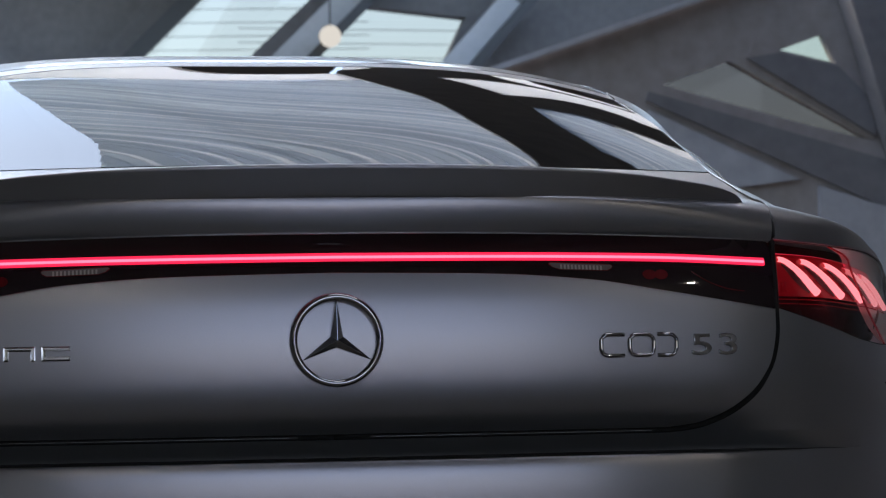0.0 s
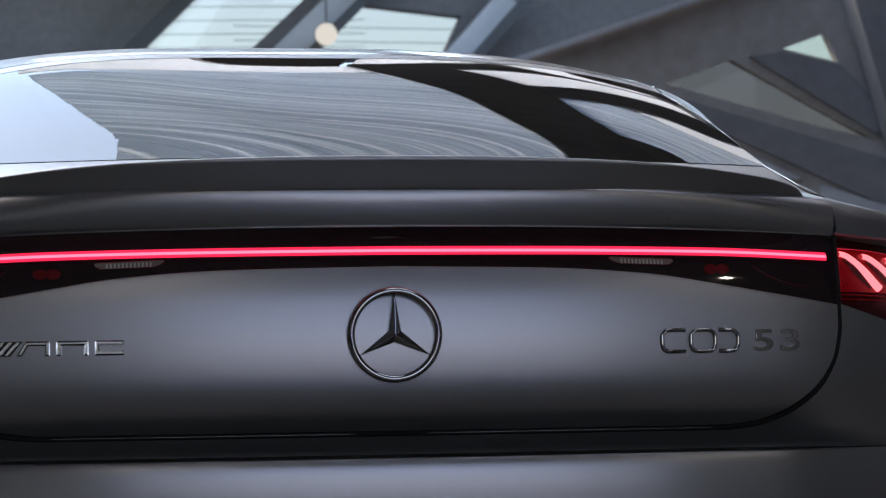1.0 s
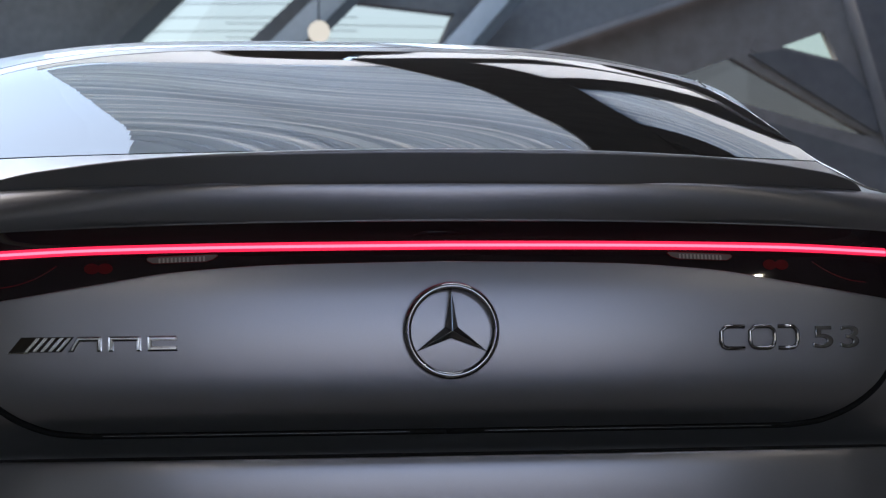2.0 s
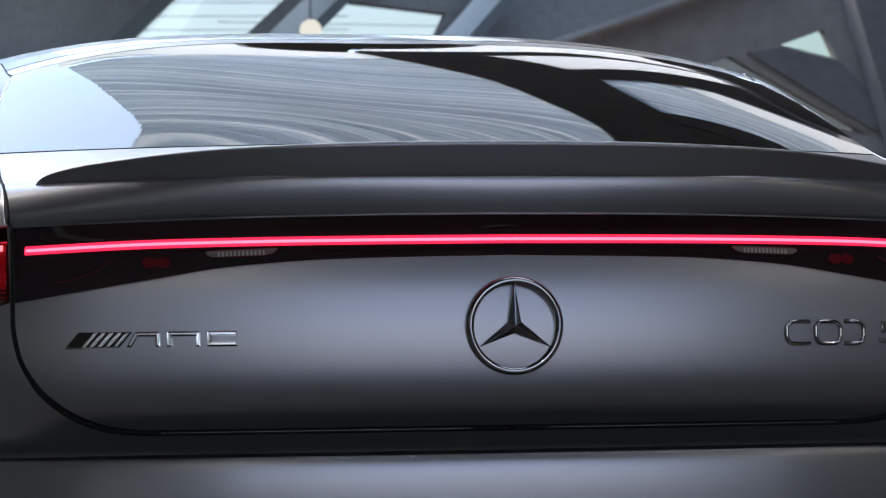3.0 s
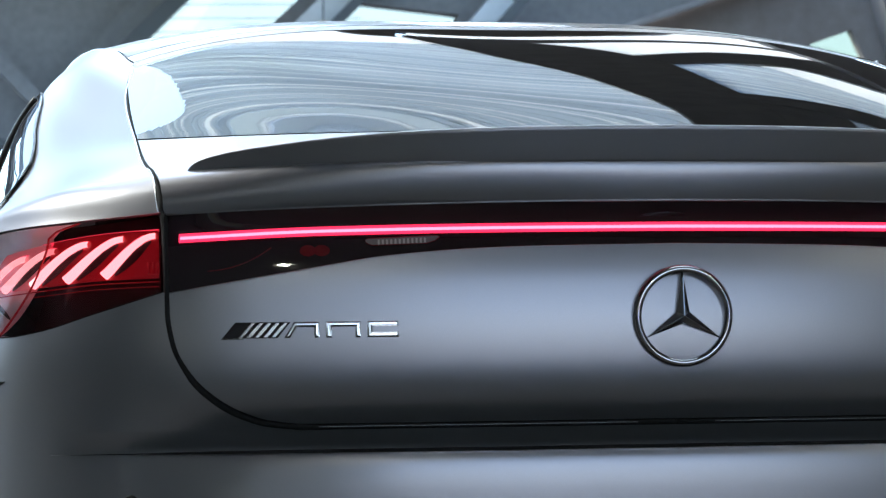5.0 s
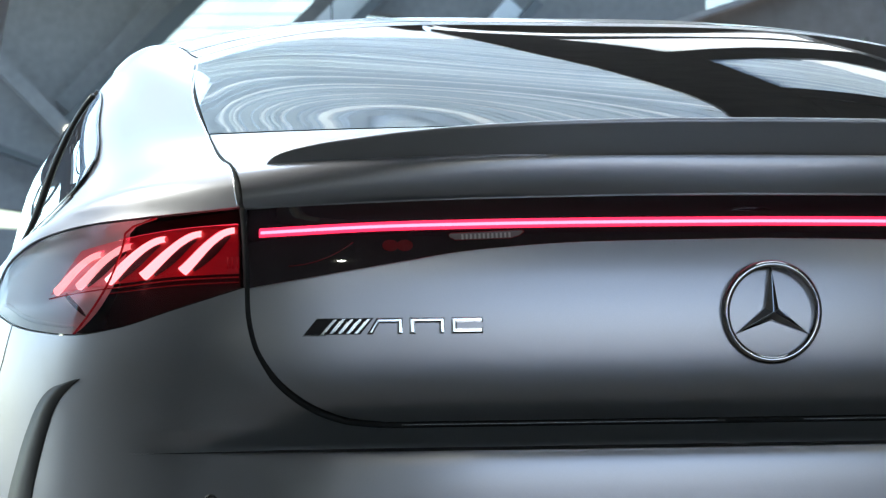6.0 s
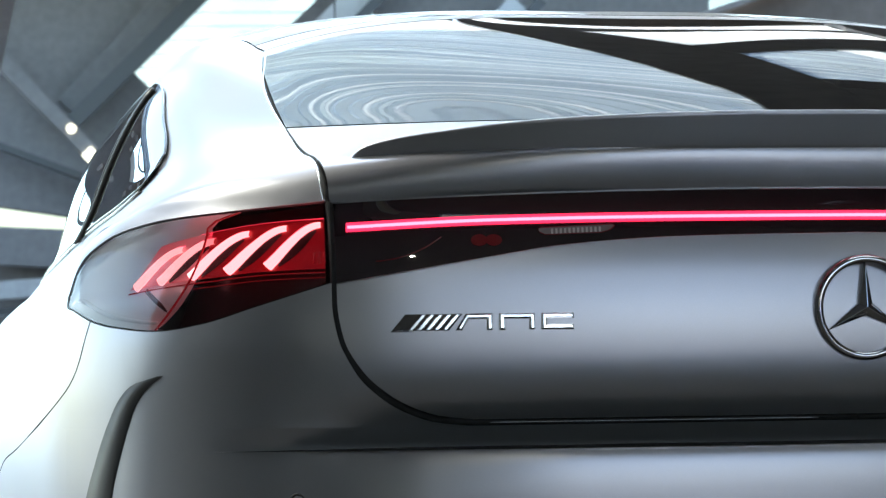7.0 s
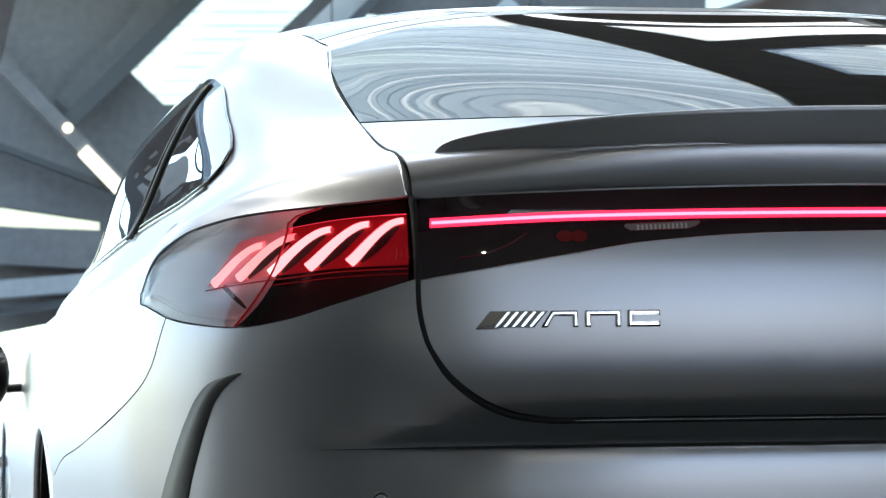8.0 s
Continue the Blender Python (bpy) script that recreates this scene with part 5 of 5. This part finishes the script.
for x0, x1, open_side in ((0.369, 0.402, "right"), (0.410, 0.445, None), (0.450, 0.478, "left")):
    loop_piece(x0, x1, 0.929, 0.958, open_side)
digits = bpy.data.curves.new("badge_number", "FONT")
digits.body, digits.size, digits.extrude, digits.bevel_depth, digits.space_character = "53", 0.0415, 0.0012, 0.0006, 1.12
number_ob = new("badge_number", digits)
bpy.context.view_layer.update()
number_mesh = bpy.data.meshes.new_from_object(number_ob.evaluated_get(bpy.context.evaluated_depsgraph_get()))
bpy.data.objects.remove(number_ob)
xs = [v.co.x for v in number_mesh.vertices]
for v in number_mesh.vertices:
    x = 0.500 + (v.co.x - min(xs)) / (max(xs) - min(xs)) * 0.067
    v.co = Vector(on_gate(x, 0.929 + v.co.y, 0.0015 + v.co.z))
number_mesh.materials.clear()
number_mesh.materials.append(DARK_CHROME)
number_ob = new("badge_number", number_mesh)
number_ob.parent = tailgate
tagged(number_ob, "dark chrome raised number 53")

for side in (-1, 1):
    # ribbed wedge-shaped inserts and dull red lamps in the band
    x0, x1 = 0.300, 0.392
    outline = [(x0, 1.0568), (x0 + 0.003, 1.0585), (x1 - 0.003, 1.0550), (x1, 1.0530), (x1 - 0.002, 1.0500), (x1 - 0.008, 1.0470), (x0 + 0.016, 1.0490), (x0 + 0.006, 1.0520)]
    insert = badge_piece("lamp_insert", [(side * x, z) for x, z in outline], INSERT, 0.0005, 0, "ribbed grey wedge-shaped insert")
    for k in range(12):
        x = x0 + 0.018 + k * 0.0052
        z = 1.0535 - 0.0035 * (x - x0) / (x1 - x0)
        badge_piece("insert_rib", [(side * (x - 0.0012), z - 0.003), (side * (x + 0.0012), z - 0.003), (side * (x + 0.0012), z + 0.003), (side * (x - 0.0012), z + 0.003)], RIB, 0.0010, 0)
    rim = [(x, z) for x, z in outline] + [outline[0]]
    part("insert_rim", tube([on_band(side * x, z, 0.0010) for x, z in rim], 0.0006, 6), DULL_RED, tailgate, "thin red rim line")
    guide = sampled([(0.507, 1.045), (0.524, 1.034), (0.545, 1.0245), (0.566, 1.019), (0.584, 1.017)], 16)
    part("light_guide", tube([on_band(side * x, z, 0.0006) for x, z in guide], 0.0006, 6), DULL_RED, tailgate, "thin dull red light line")
    for x in (0.445, 0.462):
        badge_piece("fog_lamp", [(side * (x + 0.010 * math.cos(a)), 1.041 + 0.007 * math.sin(a)) for a in np.linspace(0, math.tau, 17)[:-1]], DULL_RED, 0.0003, 0, "dull red rear fog lamp")
